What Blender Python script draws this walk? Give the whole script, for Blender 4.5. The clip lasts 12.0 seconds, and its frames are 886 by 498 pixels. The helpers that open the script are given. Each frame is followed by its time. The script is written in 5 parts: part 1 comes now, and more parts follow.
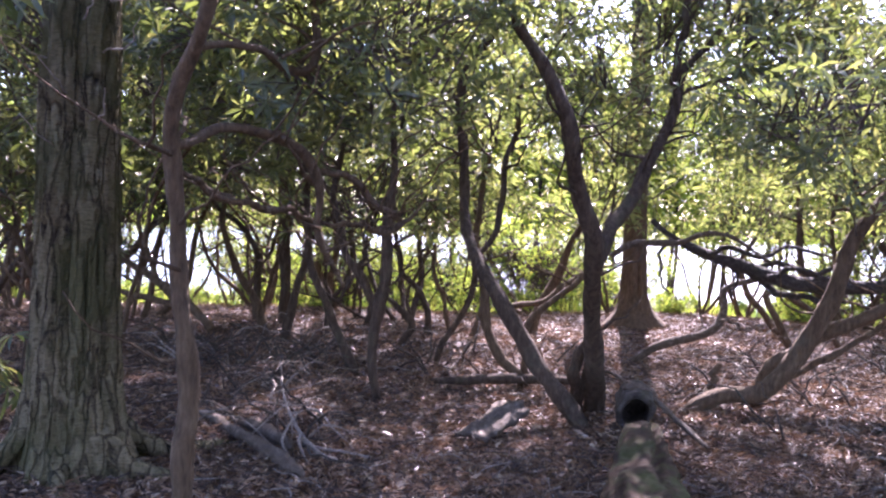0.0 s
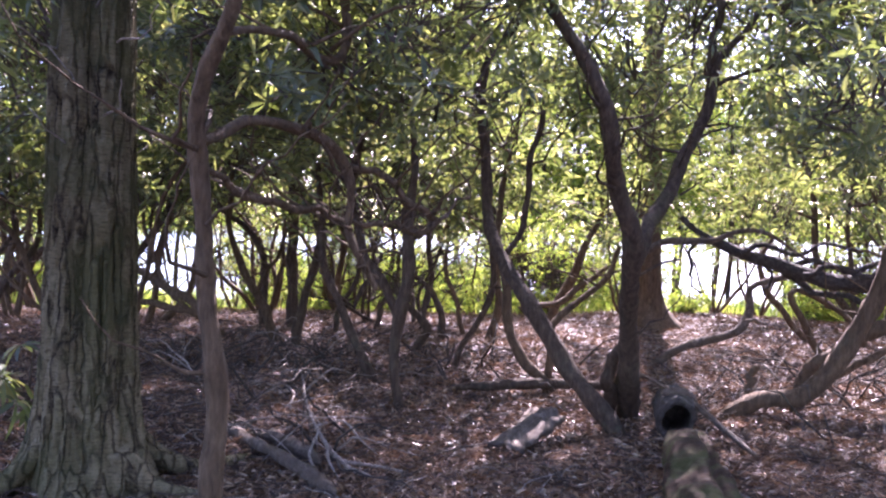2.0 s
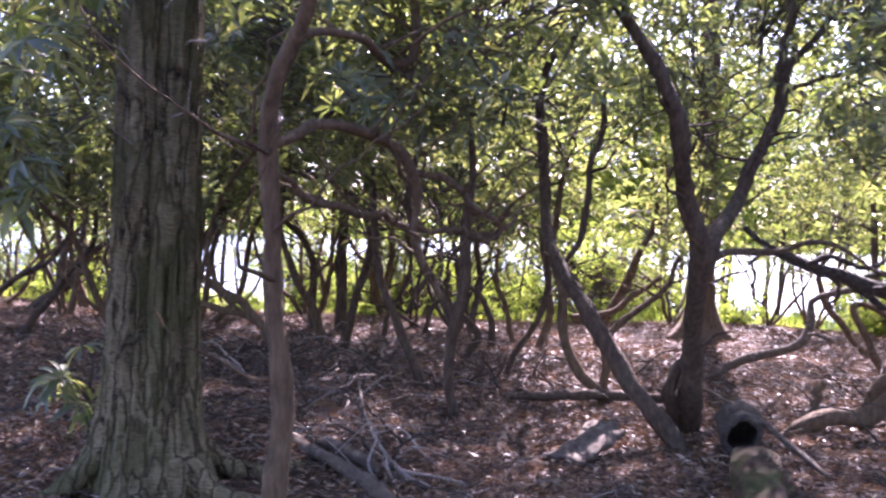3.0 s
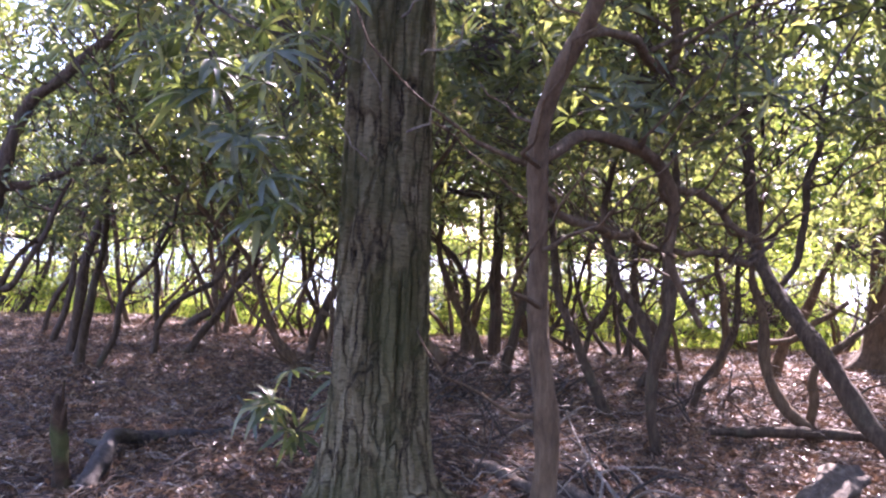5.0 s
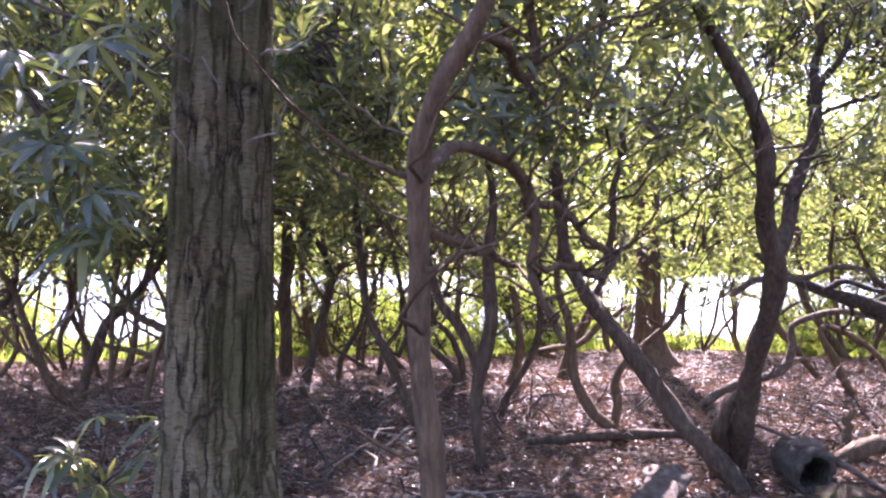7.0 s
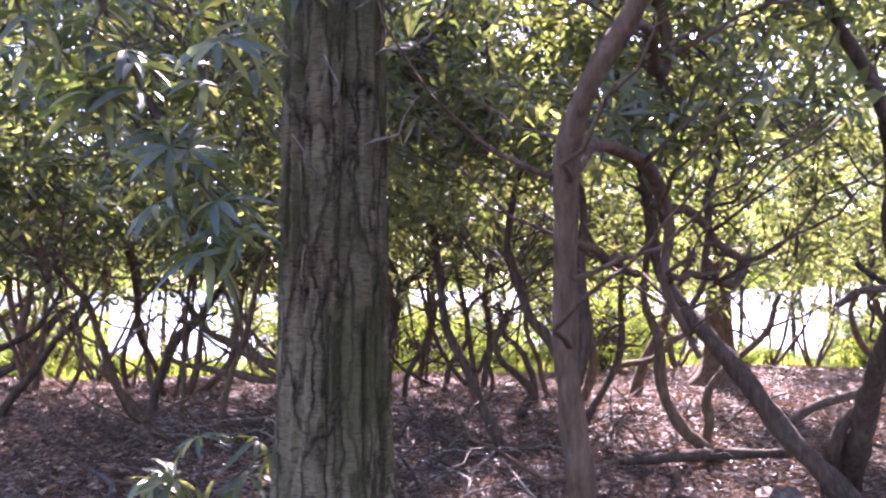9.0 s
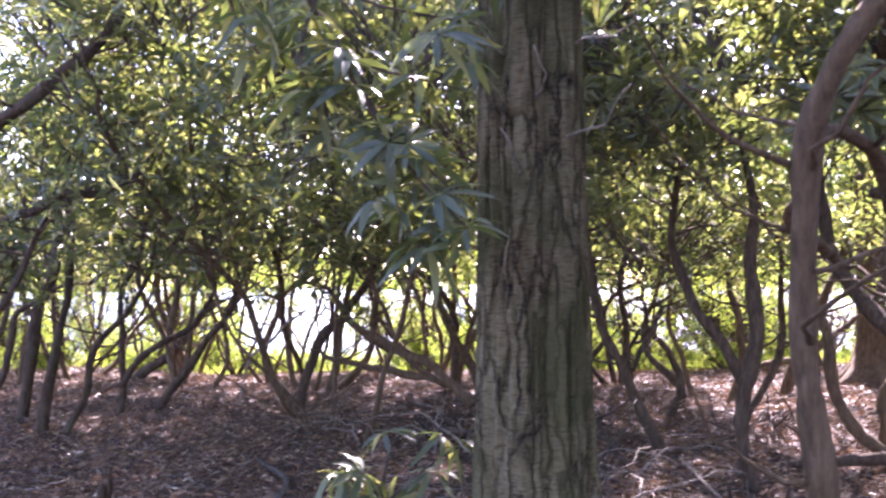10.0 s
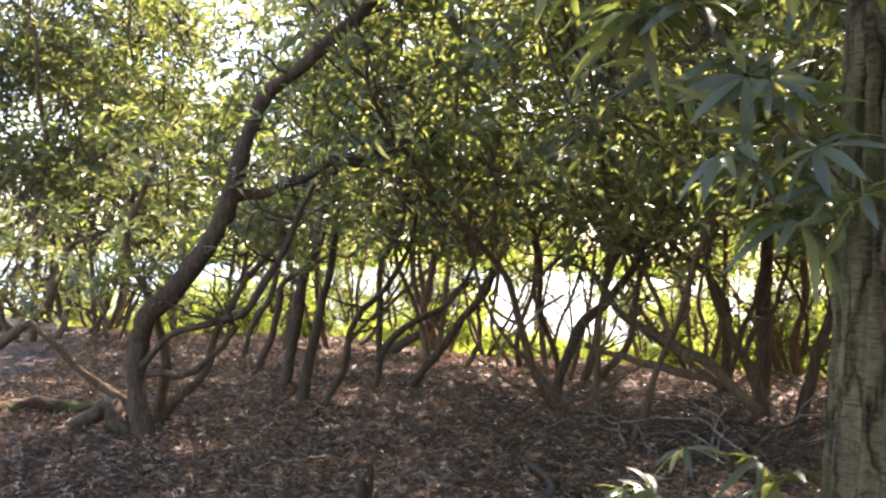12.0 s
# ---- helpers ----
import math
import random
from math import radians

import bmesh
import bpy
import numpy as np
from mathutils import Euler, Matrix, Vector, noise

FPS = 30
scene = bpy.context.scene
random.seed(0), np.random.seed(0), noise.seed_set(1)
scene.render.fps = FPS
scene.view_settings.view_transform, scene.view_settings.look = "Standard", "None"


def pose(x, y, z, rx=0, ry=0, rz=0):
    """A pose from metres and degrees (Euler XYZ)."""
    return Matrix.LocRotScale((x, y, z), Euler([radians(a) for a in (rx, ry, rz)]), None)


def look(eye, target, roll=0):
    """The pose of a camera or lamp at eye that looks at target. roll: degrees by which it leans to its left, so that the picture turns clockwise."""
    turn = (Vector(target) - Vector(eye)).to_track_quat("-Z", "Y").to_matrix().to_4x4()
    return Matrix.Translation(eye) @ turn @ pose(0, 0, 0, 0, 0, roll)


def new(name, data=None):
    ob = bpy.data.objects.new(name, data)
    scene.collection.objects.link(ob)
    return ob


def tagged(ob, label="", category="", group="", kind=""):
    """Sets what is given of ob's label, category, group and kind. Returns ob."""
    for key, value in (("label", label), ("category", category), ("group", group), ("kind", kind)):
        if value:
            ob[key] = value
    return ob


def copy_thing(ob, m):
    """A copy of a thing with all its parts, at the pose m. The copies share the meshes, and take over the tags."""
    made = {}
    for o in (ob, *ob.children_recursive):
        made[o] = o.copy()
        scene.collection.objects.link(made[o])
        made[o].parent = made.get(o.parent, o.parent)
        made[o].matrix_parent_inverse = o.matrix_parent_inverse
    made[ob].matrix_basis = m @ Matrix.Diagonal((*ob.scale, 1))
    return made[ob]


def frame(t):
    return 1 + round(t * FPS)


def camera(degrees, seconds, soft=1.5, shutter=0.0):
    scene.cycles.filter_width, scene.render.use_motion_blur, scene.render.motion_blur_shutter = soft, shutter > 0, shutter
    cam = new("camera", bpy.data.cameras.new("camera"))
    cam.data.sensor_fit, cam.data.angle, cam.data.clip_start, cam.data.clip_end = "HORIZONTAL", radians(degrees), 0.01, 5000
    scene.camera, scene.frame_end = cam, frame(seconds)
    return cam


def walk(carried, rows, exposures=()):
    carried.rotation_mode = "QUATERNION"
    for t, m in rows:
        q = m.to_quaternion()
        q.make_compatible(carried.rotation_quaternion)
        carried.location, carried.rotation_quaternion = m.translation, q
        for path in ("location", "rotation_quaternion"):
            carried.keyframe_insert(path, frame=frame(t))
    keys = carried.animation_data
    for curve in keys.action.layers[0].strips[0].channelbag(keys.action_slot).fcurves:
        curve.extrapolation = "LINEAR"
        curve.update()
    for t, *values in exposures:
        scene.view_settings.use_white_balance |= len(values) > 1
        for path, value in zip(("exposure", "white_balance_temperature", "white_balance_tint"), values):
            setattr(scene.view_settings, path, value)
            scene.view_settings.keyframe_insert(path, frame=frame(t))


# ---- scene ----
cam = camera(54.5, 12.0, soft=2.2, shutter=0.3)
METRES, EYE, TILT, LEAN, TURN = 3.65, 1.5, 0.0, 0.0, 0.0
ROWS = [
    (0.0, 0.0, 0.0, 0.0, 0.04, -1.42, -1.68),
    (0.5, -0.0187, 0.0067, -0.0008, -1.19, -0.53, -0.78),
    (1.0, -0.0383, 0.0131, -0.0054, -0.46, -0.97, -1.17),
    (1.5, -0.0584, 0.0505, -0.0053, 0.17, -1.27, -1.34),
    (2.0, -0.0679, 0.0872, -0.0045, -0.36, -1.34, -1.09),
    (2.5, -0.0815, 0.1011, -0.0027, -0.23, -1.34, -1.28),
    (3.0, -0.1072, 0.1128, -0.0031, 2.32, -1.05, -1.92),
    (3.5, -0.1659, 0.1233, -0.0012, 6.22, -0.57, -1.78),
    (5.5, -0.3421, 0.2229, -0.0097, 9.42, 0.39, -2.15),
    (6.0, -0.3707, 0.2432, -0.0084, 4.2, 1.06, -2.07),
    (6.5, -0.405, 0.2614, -0.0004, -6.69, 1.14, -0.31),
    (8.5, -0.5228, 0.3511, -0.0076, -6.26, 2.01, -0.06),
    (9.0, -0.5392, 0.3601, -0.009, -4.22, 2.34, 0.17),
    (9.5, -0.5861, 0.3712, -0.0089, -1.18, 2.66, 0.01),
    (10.0, -0.6491, 0.3811, -0.0099, 2.8, 2.15, 0.51),
    (10.5, -0.68, 0.3937, -0.0178, 7.02, 1.19, 0.86),
    (11.0, -0.7016, 0.4481, -0.0162, 10.31, 0.98, 0.55),
    (11.5, -0.7217, 0.5178, -0.011, 15.32, 1.2, -1.42),
    (12.0, -0.7425, 0.556, -0.0152, 18.78, 0.86, -2.07),
]
walk(cam, [(t, pose(0, 0, EYE, TILT, LEAN, TURN) @ pose(METRES * x, METRES * y, METRES * z, 90 + pitch, roll, yaw)) for t, x, y, z, yaw, pitch, roll in ROWS],
     exposures=[(0.0, 3.25, 5700, 40), (3.5, 3.39, 5750, 44), (5.5, 3.63, 5850, 43), (8.3, 3.7, 5800, 47), (10.0, 3.78, 5950, 43), (12.0, 3.46, 7100, 21)])

# ---------------------------------------------------------------- world, sun
SUN_AZ, SUN_EL = 12.0, 44.0
world = bpy.data.worlds.new("world")
scene.world = world
world.use_nodes = True
wn = world.node_tree
sky = wn.nodes.new("ShaderNodeTexSky")
sky.sky_type = 'NISHITA'
sky.sun_disc = False
sky.sun_elevation = radians(SUN_EL)
sky.sun_rotation = radians(SUN_AZ)
wn.links.new(sky.outputs[0], wn.nodes["Background"].inputs[0])
wn.nodes["Background"].inputs[1].default_value = 0.09
sun = new("sun", bpy.data.lights.new("sun", 'SUN'))
sun.data.energy = 5.0
sun.data.angle = radians(0.53)
sun.data.color = (1.0, 0.93, 0.82)
sun_dir = Vector((math.sin(radians(SUN_AZ)) * math.cos(radians(SUN_EL)), math.cos(radians(SUN_AZ)) * math.cos(radians(SUN_EL)), math.sin(radians(SUN_EL))))
sun.matrix_world = look(tuple(sun_dir * 60), (0, 0, 0))


# ---------------------------------------------------------------- materials
def material(name):
    m = bpy.data.materials.new(name)
    m.use_nodes = True
    nt = m.node_tree
    return m, nt, nt.nodes["Principled BSDF"], nt.nodes["Material Output"]


def node(nt, kind, **sets):
    n = nt.nodes.new(kind)
    for key, value in sets.items():
        n.inputs[key].default_value = value
    return n


def ramp(nt, fac, stops):
    r = nt.nodes.new("ShaderNodeValToRGB")
    while len(r.color_ramp.elements) < len(stops):
        r.color_ramp.elements.new(0.5)
    for e, (p, c) in zip(r.color_ramp.elements, stops):
        e.position = p
        e.color = (*c, 1)
    nt.links.new(fac, r.inputs[0])
    return r.outputs[0]


def noise_tex(nt, scale, detail=4, rough=0.6, stretch=None):
    n = node(nt, "ShaderNodeTexNoise", Scale=scale, Detail=detail, Roughness=rough)
    co = nt.nodes.new("ShaderNodeTexCoord")
    src = co.outputs["Object"]
    if stretch:
        mp = nt.nodes.new("ShaderNodeMapping")
        mp.inputs["Scale"].default_value = stretch
        nt.links.new(src, mp.inputs[0])
        src = mp.outputs[0]
    nt.links.new(src, n.inputs["Vector"])
    return n.outputs[0]


def mix_color(nt, fac, a, b, mode='MIX'):
    m = nt.nodes.new("ShaderNodeMix")
    m.data_type = 'RGBA'
    m.blend_type = mode
    for sock, v in ((m.inputs[0], fac), (m.inputs[6], a), (m.inputs[7], b)):
        if isinstance(v, (int, float)):
            sock.default_value = v
        elif isinstance(v, tuple):
            sock.default_value = (*v, 1)
        else:
            nt.links.new(v, sock)
    return m.outputs[2]


def bump(nt, height, bsdf, strength=0.5, distance=0.02):
    b = node(nt, "ShaderNodeBump", Strength=strength, Distance=distance)
    nt.links.new(height, b.inputs["Height"])
    nt.links.new(b.outputs[0], bsdf.inputs["Normal"])


def leaf_material(name, stops, glow_stops, share, rough=0.38):
    """Leaves: a glossy face, and light let through."""
    m, nt, p, out = material(name)
    geo = nt.nodes.new("ShaderNodeNewGeometry")
    nt.links.new(ramp(nt, geo.outputs["Random Per Island"], stops), p.inputs["Base Color"])
    p.inputs["Roughness"].default_value = rough
    p.inputs["Specular IOR Level"].default_value = 0.5
    tr = nt.nodes.new("ShaderNodeBsdfTranslucent")
    nt.links.new(ramp(nt, geo.outputs["Random Per Island"], glow_stops), tr.inputs[0])
    mx = node(nt, "ShaderNodeMixShader", Fac=share)
    nt.links.new(p.outputs[0], mx.inputs[1])
    nt.links.new(tr.outputs[0], mx.inputs[2])
    nt.links.new(mx.outputs[0], out.inputs[0])
    return m


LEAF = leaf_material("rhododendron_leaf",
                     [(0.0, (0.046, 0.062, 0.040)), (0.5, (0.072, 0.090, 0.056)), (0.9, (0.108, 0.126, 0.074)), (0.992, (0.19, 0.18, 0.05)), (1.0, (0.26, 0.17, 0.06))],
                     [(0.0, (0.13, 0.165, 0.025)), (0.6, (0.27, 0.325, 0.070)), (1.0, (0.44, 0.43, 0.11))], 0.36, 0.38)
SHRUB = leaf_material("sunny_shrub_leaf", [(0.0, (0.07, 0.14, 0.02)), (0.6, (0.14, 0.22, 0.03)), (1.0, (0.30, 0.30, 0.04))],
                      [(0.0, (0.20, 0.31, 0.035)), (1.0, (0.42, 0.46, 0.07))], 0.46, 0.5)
GRASS = leaf_material("grass_blade", [(0.0, (0.10, 0.19, 0.03)), (0.7, (0.20, 0.28, 0.05)), (1.0, (0.36, 0.34, 0.12))],
                      [(0.0, (0.25, 0.40, 0.04)), (1.0, (0.55, 0.55, 0.10))], 0.45, 0.5)
LITTER = leaf_material("fallen_leaf", [(0.0, (0.048, 0.027, 0.014)), (0.4, (0.130, 0.075, 0.040)), (0.72, (0.235, 0.142, 0.080)), (0.92, (0.35, 0.245, 0.155)), (1.0, (0.50, 0.42, 0.31))],
                       [(0.0, (0.14, 0.07, 0.04)), (1.0, (0.38, 0.22, 0.12))], 0.10, 0.42)


def bark_material(name, dark, mid, light, moss=(0.09, 0.11, 0.04), moss_amount=0.5, stretch=(1, 1, 0.25), scale=30):
    m, nt, p, out = material(name)
    big = noise_tex(nt, 4, 3)
    fine = noise_tex(nt, scale, 6, 0.7, stretch)
    base = ramp(nt, fine, [(0.25, dark), (0.5, mid), (0.75, light)])
    patch = ramp(nt, big, [(moss_amount, (0, 0, 0)), (moss_amount + 0.15, (1, 1, 1))])
    nt.links.new(mix_color(nt, patch, base, mix_color(nt, 0.5, moss, base)), p.inputs["Base Color"])
    p.inputs["Roughness"].default_value = 0.9
    p.inputs["Specular IOR Level"].default_value = 0.25
    bump(nt, fine, p, 1.0, 0.03)
    return m


BARK = bark_material("rhododendron_bark", (0.023, 0.016, 0.011), (0.068, 0.048, 0.033), (0.135, 0.100, 0.070), (0.08, 0.08, 0.05), 0.56)
# Reddish bark, lightened in its colour for haze over the thicket stems.
BARK_RED_HAZED = bark_material("hazed_red_brown_bark", (0.036, 0.024, 0.014), (0.100, 0.068, 0.041), (0.178, 0.129, 0.081), (0.12, 0.11, 0.08), 0.62)


def oak_bark():
    """Long dark cracks between weathered plates, checked across, with moss and lichen in patches."""
    m, nt, p, out = material("ridged_bark")
    co = nt.nodes.new("ShaderNodeTexCoord")
    warp = node(nt, "ShaderNodeTexNoise", Scale=5.0, Detail=5.0, Roughness=0.65)
    nt.links.new(co.outputs["Object"], warp.inputs["Vector"])
    off = nt.nodes.new("ShaderNodeVectorMath")
    off.operation = 'MULTIPLY_ADD'
    nt.links.new(warp.outputs[1], off.inputs[0])
    off.inputs[1].default_value = (0.09, 0.09, 0.34)
    nt.links.new(co.outputs["Object"], off.inputs[2])
    mp = nt.nodes.new("ShaderNodeMapping")
    mp.inputs["Scale"].default_value = (1, 1, 0.13)
    nt.links.new(off.outputs[0], mp.inputs[0])
    cells = nt.nodes.new("ShaderNodeTexVoronoi")
    cells.feature = 'DISTANCE_TO_EDGE'
    cells.inputs["Scale"].default_value = 13.0
    nt.links.new(mp.outputs[0], cells.inputs["Vector"])
    edge = nt.nodes.new("ShaderNodeMapRange")
    edge.inputs["From Max"].default_value = 0.11
    nt.links.new(cells.outputs["Distance"], edge.inputs["Value"])
    grain = node(nt, "ShaderNodeTexNoise", Scale=14.0, Detail=6.0, Roughness=0.7)
    nt.links.new(mp.outputs[0], grain.inputs["Vector"])
    crack = nt.nodes.new("ShaderNodeMath")
    crack.operation = 'MULTIPLY_ADD'
    nt.links.new(edge.outputs[0], crack.inputs[0])
    crack.inputs[1].default_value = 0.42
    nt.links.new(grain.outputs[0], crack.inputs[2])
    plates = ramp(nt, crack.outputs[0], [(0.45, (0.016, 0.012, 0.009)), (0.57, (0.078, 0.062, 0.037)), (0.82, (0.150, 0.124, 0.070)), (1.0, (0.225, 0.192, 0.116))])
    across = noise_tex(nt, 26, 5, 0.7, (0.7, 0.7, 4.2))
    fine = ramp(nt, across, [(0.3, (0.35, 0.33, 0.32)), (0.5, (1, 1, 1)), (0.75, (1.25, 1.2, 1.15))])
    base = mix_color(nt, 1.0, plates, fine, 'MULTIPLY')
    moss = ramp(nt, noise_tex(nt, 2.6, 5, 0.65), [(0.42, (0, 0, 0)), (0.60, (0.75, 0.75, 0.75))])
    lichen = ramp(nt, noise_tex(nt, 9, 5, 0.7), [(0.62, (0, 0, 0)), (0.72, (0.6, 0.6, 0.6))])
    green = mix_color(nt, moss, base, (0.075, 0.078, 0.030))
    nt.links.new(mix_color(nt, lichen, green, (0.21, 0.21, 0.14)), p.inputs["Base Color"])
    p.inputs["Roughness"].default_value = 0.92
    p.inputs["Specular IOR Level"].default_value = 0.2
    add = nt.nodes.new("ShaderNodeMath")
    nt.links.new(crack.outputs[0], add.inputs[0])
    half = nt.nodes.new("ShaderNodeMath")
    half.operation = 'MULTIPLY'
    half.inputs[1].default_value = 0.35
    nt.links.new(across, half.inputs[0])
    nt.links.new(half.outputs[0], add.inputs[1])
    bump(nt, add.outputs[0], p, 1.0, 0.06)
    return m


OAK = oak_bark()
DEAD = bark_material("bleached_dead_wood", (0.11, 0.09, 0.075), (0.26, 0.22, 0.185), (0.44, 0.385, 0.33), (0.22, 0.21, 0.16), 0.6, (1, 1, 1), 40)
DEAD_DARK = bark_material("dark_dead_wood", (0.020, 0.017, 0.014), (0.055, 0.046, 0.040), (0.12, 0.105, 0.09), (0.09, 0.1, 0.05), 0.55, (1, 1, 1), 30)
SLAB = bark_material("rotten_grey_bark", (0.03, 0.022, 0.016), (0.10, 0.078, 0.06), (0.24, 0.20, 0.16), (0.11, 0.08, 0.055), 0.45, (1, 0.3, 1), 22)
MOSSY = bark_material("mossy_log_bark", (0.010, 0.006, 0.004), (0.042, 0.024, 0.013), (0.085, 0.050, 0.027), (0.070, 0.095, 0.026), 0.46, (1, 1, 1), 20)
TWIG = bark_material("twig_bark", (0.035, 0.026, 0.02), (0.08, 0.06, 0.048), (0.14, 0.11, 0.09), (0.1, 0.1, 0.07), 0.6)


def ground_material():
    m, nt, p, out = material("leaf_litter_soil")
    big = noise_tex(nt, 0.7, 4)
    fine = noise_tex(nt, 26, 6, 0.75)
    # Soil tones are lowered to hold the shadows cast by litter leaves.
    base = ramp(nt, fine, [(0.25, (0.010, 0.006, 0.005)), (0.5, (0.040, 0.021, 0.016)), (0.78, (0.115, 0.060, 0.045))])
    brown = mix_color(nt, ramp(nt, big, [(0.4, (0, 0, 0)), (0.65, (0.35, 0.35, 0.35))]), base, (0.07, 0.043, 0.028))
    # past the crest of the bank the litter gives way to turf
    co = nt.nodes.new("ShaderNodeTexCoord")
    sep = nt.nodes.new("ShaderNodeSeparateXYZ")
    nt.links.new(co.outputs["Object"], sep.inputs[0])
    add = nt.nodes.new("ShaderNodeMath")
    nt.links.new(sep.outputs[1], add.inputs[0])
    wob = nt.nodes.new("ShaderNodeMath")
    wob.operation = 'MULTIPLY'
    wob.inputs[1].default_value = 3.0
    nt.links.new(big, wob.inputs[0])
    nt.links.new(wob.outputs[0], add.inputs[1])
    rng_ = nt.nodes.new("ShaderNodeMapRange")
    rng_.inputs["From Min"].default_value = 17.4
    rng_.inputs["From Max"].default_value = 18.2
    nt.links.new(add.outputs[0], rng_.inputs["Value"])
    turf = ramp(nt, noise_tex(nt, 9, 5), [(0.3, (0.10, 0.10, 0.045)), (0.7, (0.24, 0.22, 0.10))])
    nt.links.new(mix_color(nt, rng_.outputs[0], brown, turf), p.inputs["Base Color"])
    p.inputs["Roughness"].default_value = 0.85
    bump(nt, fine, p, 0.9, 0.03)
    return m


SOIL = ground_material()


def water_material():
    m, nt, p, out = material("lake_water")
    p.inputs["Base Color"].default_value = (0.03, 0.05, 0.06, 1)
    p.inputs["Roughness"].default_value = 0.22
    p.inputs["IOR"].default_value = 1.33
    bump(nt, noise_tex(nt, 1.6, 5, 0.6, (1, 0.6, 1)), p, 1.0, 0.25)
    return m


WATER = water_material()


# ---------------------------------------------------------------- building helpers
def empty(name, at, label, category, group="", kind=""):
    ob = new(name)
    ob.location = at
    ob.empty_display_size = 0.2
    return tagged(ob, label, category, group, kind)


def mesh_object(name, verts, faces, mat, parent=None, label="", smooth=True):
    me = bpy.data.meshes.new(name)
    verts = np.asarray(verts, dtype=np.float32)
    me.vertices.add(len(verts))
    me.vertices.foreach_set("co", verts.ravel())
    faces = np.asarray(faces, dtype=np.int32)
    k = faces.shape[1]
    me.loops.add(faces.size)
    me.loops.foreach_set("vertex_index", faces.ravel())
    me.polygons.add(len(faces))
    me.polygons.foreach_set("loop_start", np.arange(0, faces.size, k, dtype=np.int32))
    me.polygons.foreach_set("loop_total", np.full(len(faces), k, dtype=np.int32))
    me.polygons.foreach_set("use_smooth", np.full(len(faces), smooth, dtype=bool))
    me.update(calc_edges=True)
    me.materials.append(mat)
    ob = new(name, me)
    if parent:
        ob.parent = parent
        ob.matrix_parent_inverse = Matrix() if parent.data else Matrix.Translation(-Vector(parent.location))
    if label:
        ob["label"] = label
    return ob


def spline(points, step=0.09):
    """Catmull-Rom through (x, y, z, r) points."""
    p = np.array(points, dtype=float)
    p = np.vstack([2 * p[0] - p[1], p, 2 * p[-1] - p[-2]])
    out = []
    for i in range(1, len(p) - 2):
        n = max(2, int(np.linalg.norm(p[i + 1, :3] - p[i, :3]) / step))
        for t in np.arange(n) / n:
            out.append(0.5 * (2 * p[i] + (p[i + 1] - p[i - 1]) * t + (2 * p[i - 1] - 5 * p[i] + 4 * p[i + 1] - p[i + 2]) * t ** 2
                              + (3 * p[i] - p[i - 1] - 3 * p[i + 1] + p[i + 2]) * t ** 3))
    out.append(p[-2])
    out = np.array(out)
    out[:, 3] = np.maximum(out[:, 3], 0.004)
    return out


def tube(points, rng, sides=9, step=0.09, gnarl=0.13, wander=0.0):
    """A gnarled limb round a smooth line, closed at both ends: vertices and faces."""
    c = spline(points, step)
    n = len(c)
    if wander:
        s = np.linspace(0, 1, n)
        for ax in range(3):
            c[:, ax] += wander * (np.sin(s * 9 + rng.uniform(0, 6)) + 0.6 * np.sin(s * 21 + rng.uniform(0, 6))) * np.minimum(1, s * 5)
    tang = np.gradient(c[:, :3], axis=0)
    tang /= np.linalg.norm(tang, axis=1)[:, None] + 1e-9
    ref = np.array([0.83, 0.31, 0.12])
    u = np.cross(tang, ref)
    u /= np.linalg.norm(u, axis=1)[:, None] + 1e-9
    v = np.cross(tang, u)
    a = np.arange(sides) * 2 * np.pi / sides
    ph = rng.uniform(0, 6.28, 4)
    k = np.arange(n)[:, None]
    lump = 1 + gnarl * (np.sin(k * 0.9 + a * 2 + ph[0]) * 0.5 + np.sin(k * 0.37 + a + ph[1]) * 0.6 + np.sin(k * 0.21 + ph[2]) * 0.5) + rng.normal(0, gnarl * 0.3, (n, sides))
    r = c[:, 3][:, None] * lump
    ring = c[:, None, :3] + r[..., None] * (np.cos(a)[None, :, None] * u[:, None, :] + np.sin(a)[None, :, None] * v[:, None, :])
    verts = ring.reshape(-1, 3)
    i = np.arange(n - 1)[:, None] * sides
    j = np.arange(sides)[None, :]
    j2 = (j + 1) % sides
    quads = np.stack([i + j, i + j2, i + sides + j2, i + sides + j], axis=-1).reshape(-1, 4)
    tip, base = len(verts), len(verts) + 1
    verts = np.vstack([verts, c[-1, :3] + tang[-1] * c[-1, 3] * 0.5, c[0, :3] - tang[0] * c[0, 3] * 0.3])
    e = (n - 1) * sides
    caps = [(e + q, e + (q + 1) % sides, tip, tip) for q in range(sides)] + [((q + 1) % sides, q, base, base) for q in range(sides)]
    tri = np.vstack([quads[:, [0, 1, 2]], quads[:, [0, 2, 3]], np.array(caps)[:, :3]])
    return verts, tri


def join(pieces):
    vs, fs, off = [], [], 0
    for v, f in pieces:
        vs.append(v)
        fs.append(f + off)
        off += len(v)
    return np.vstack(vs), np.vstack(fs)


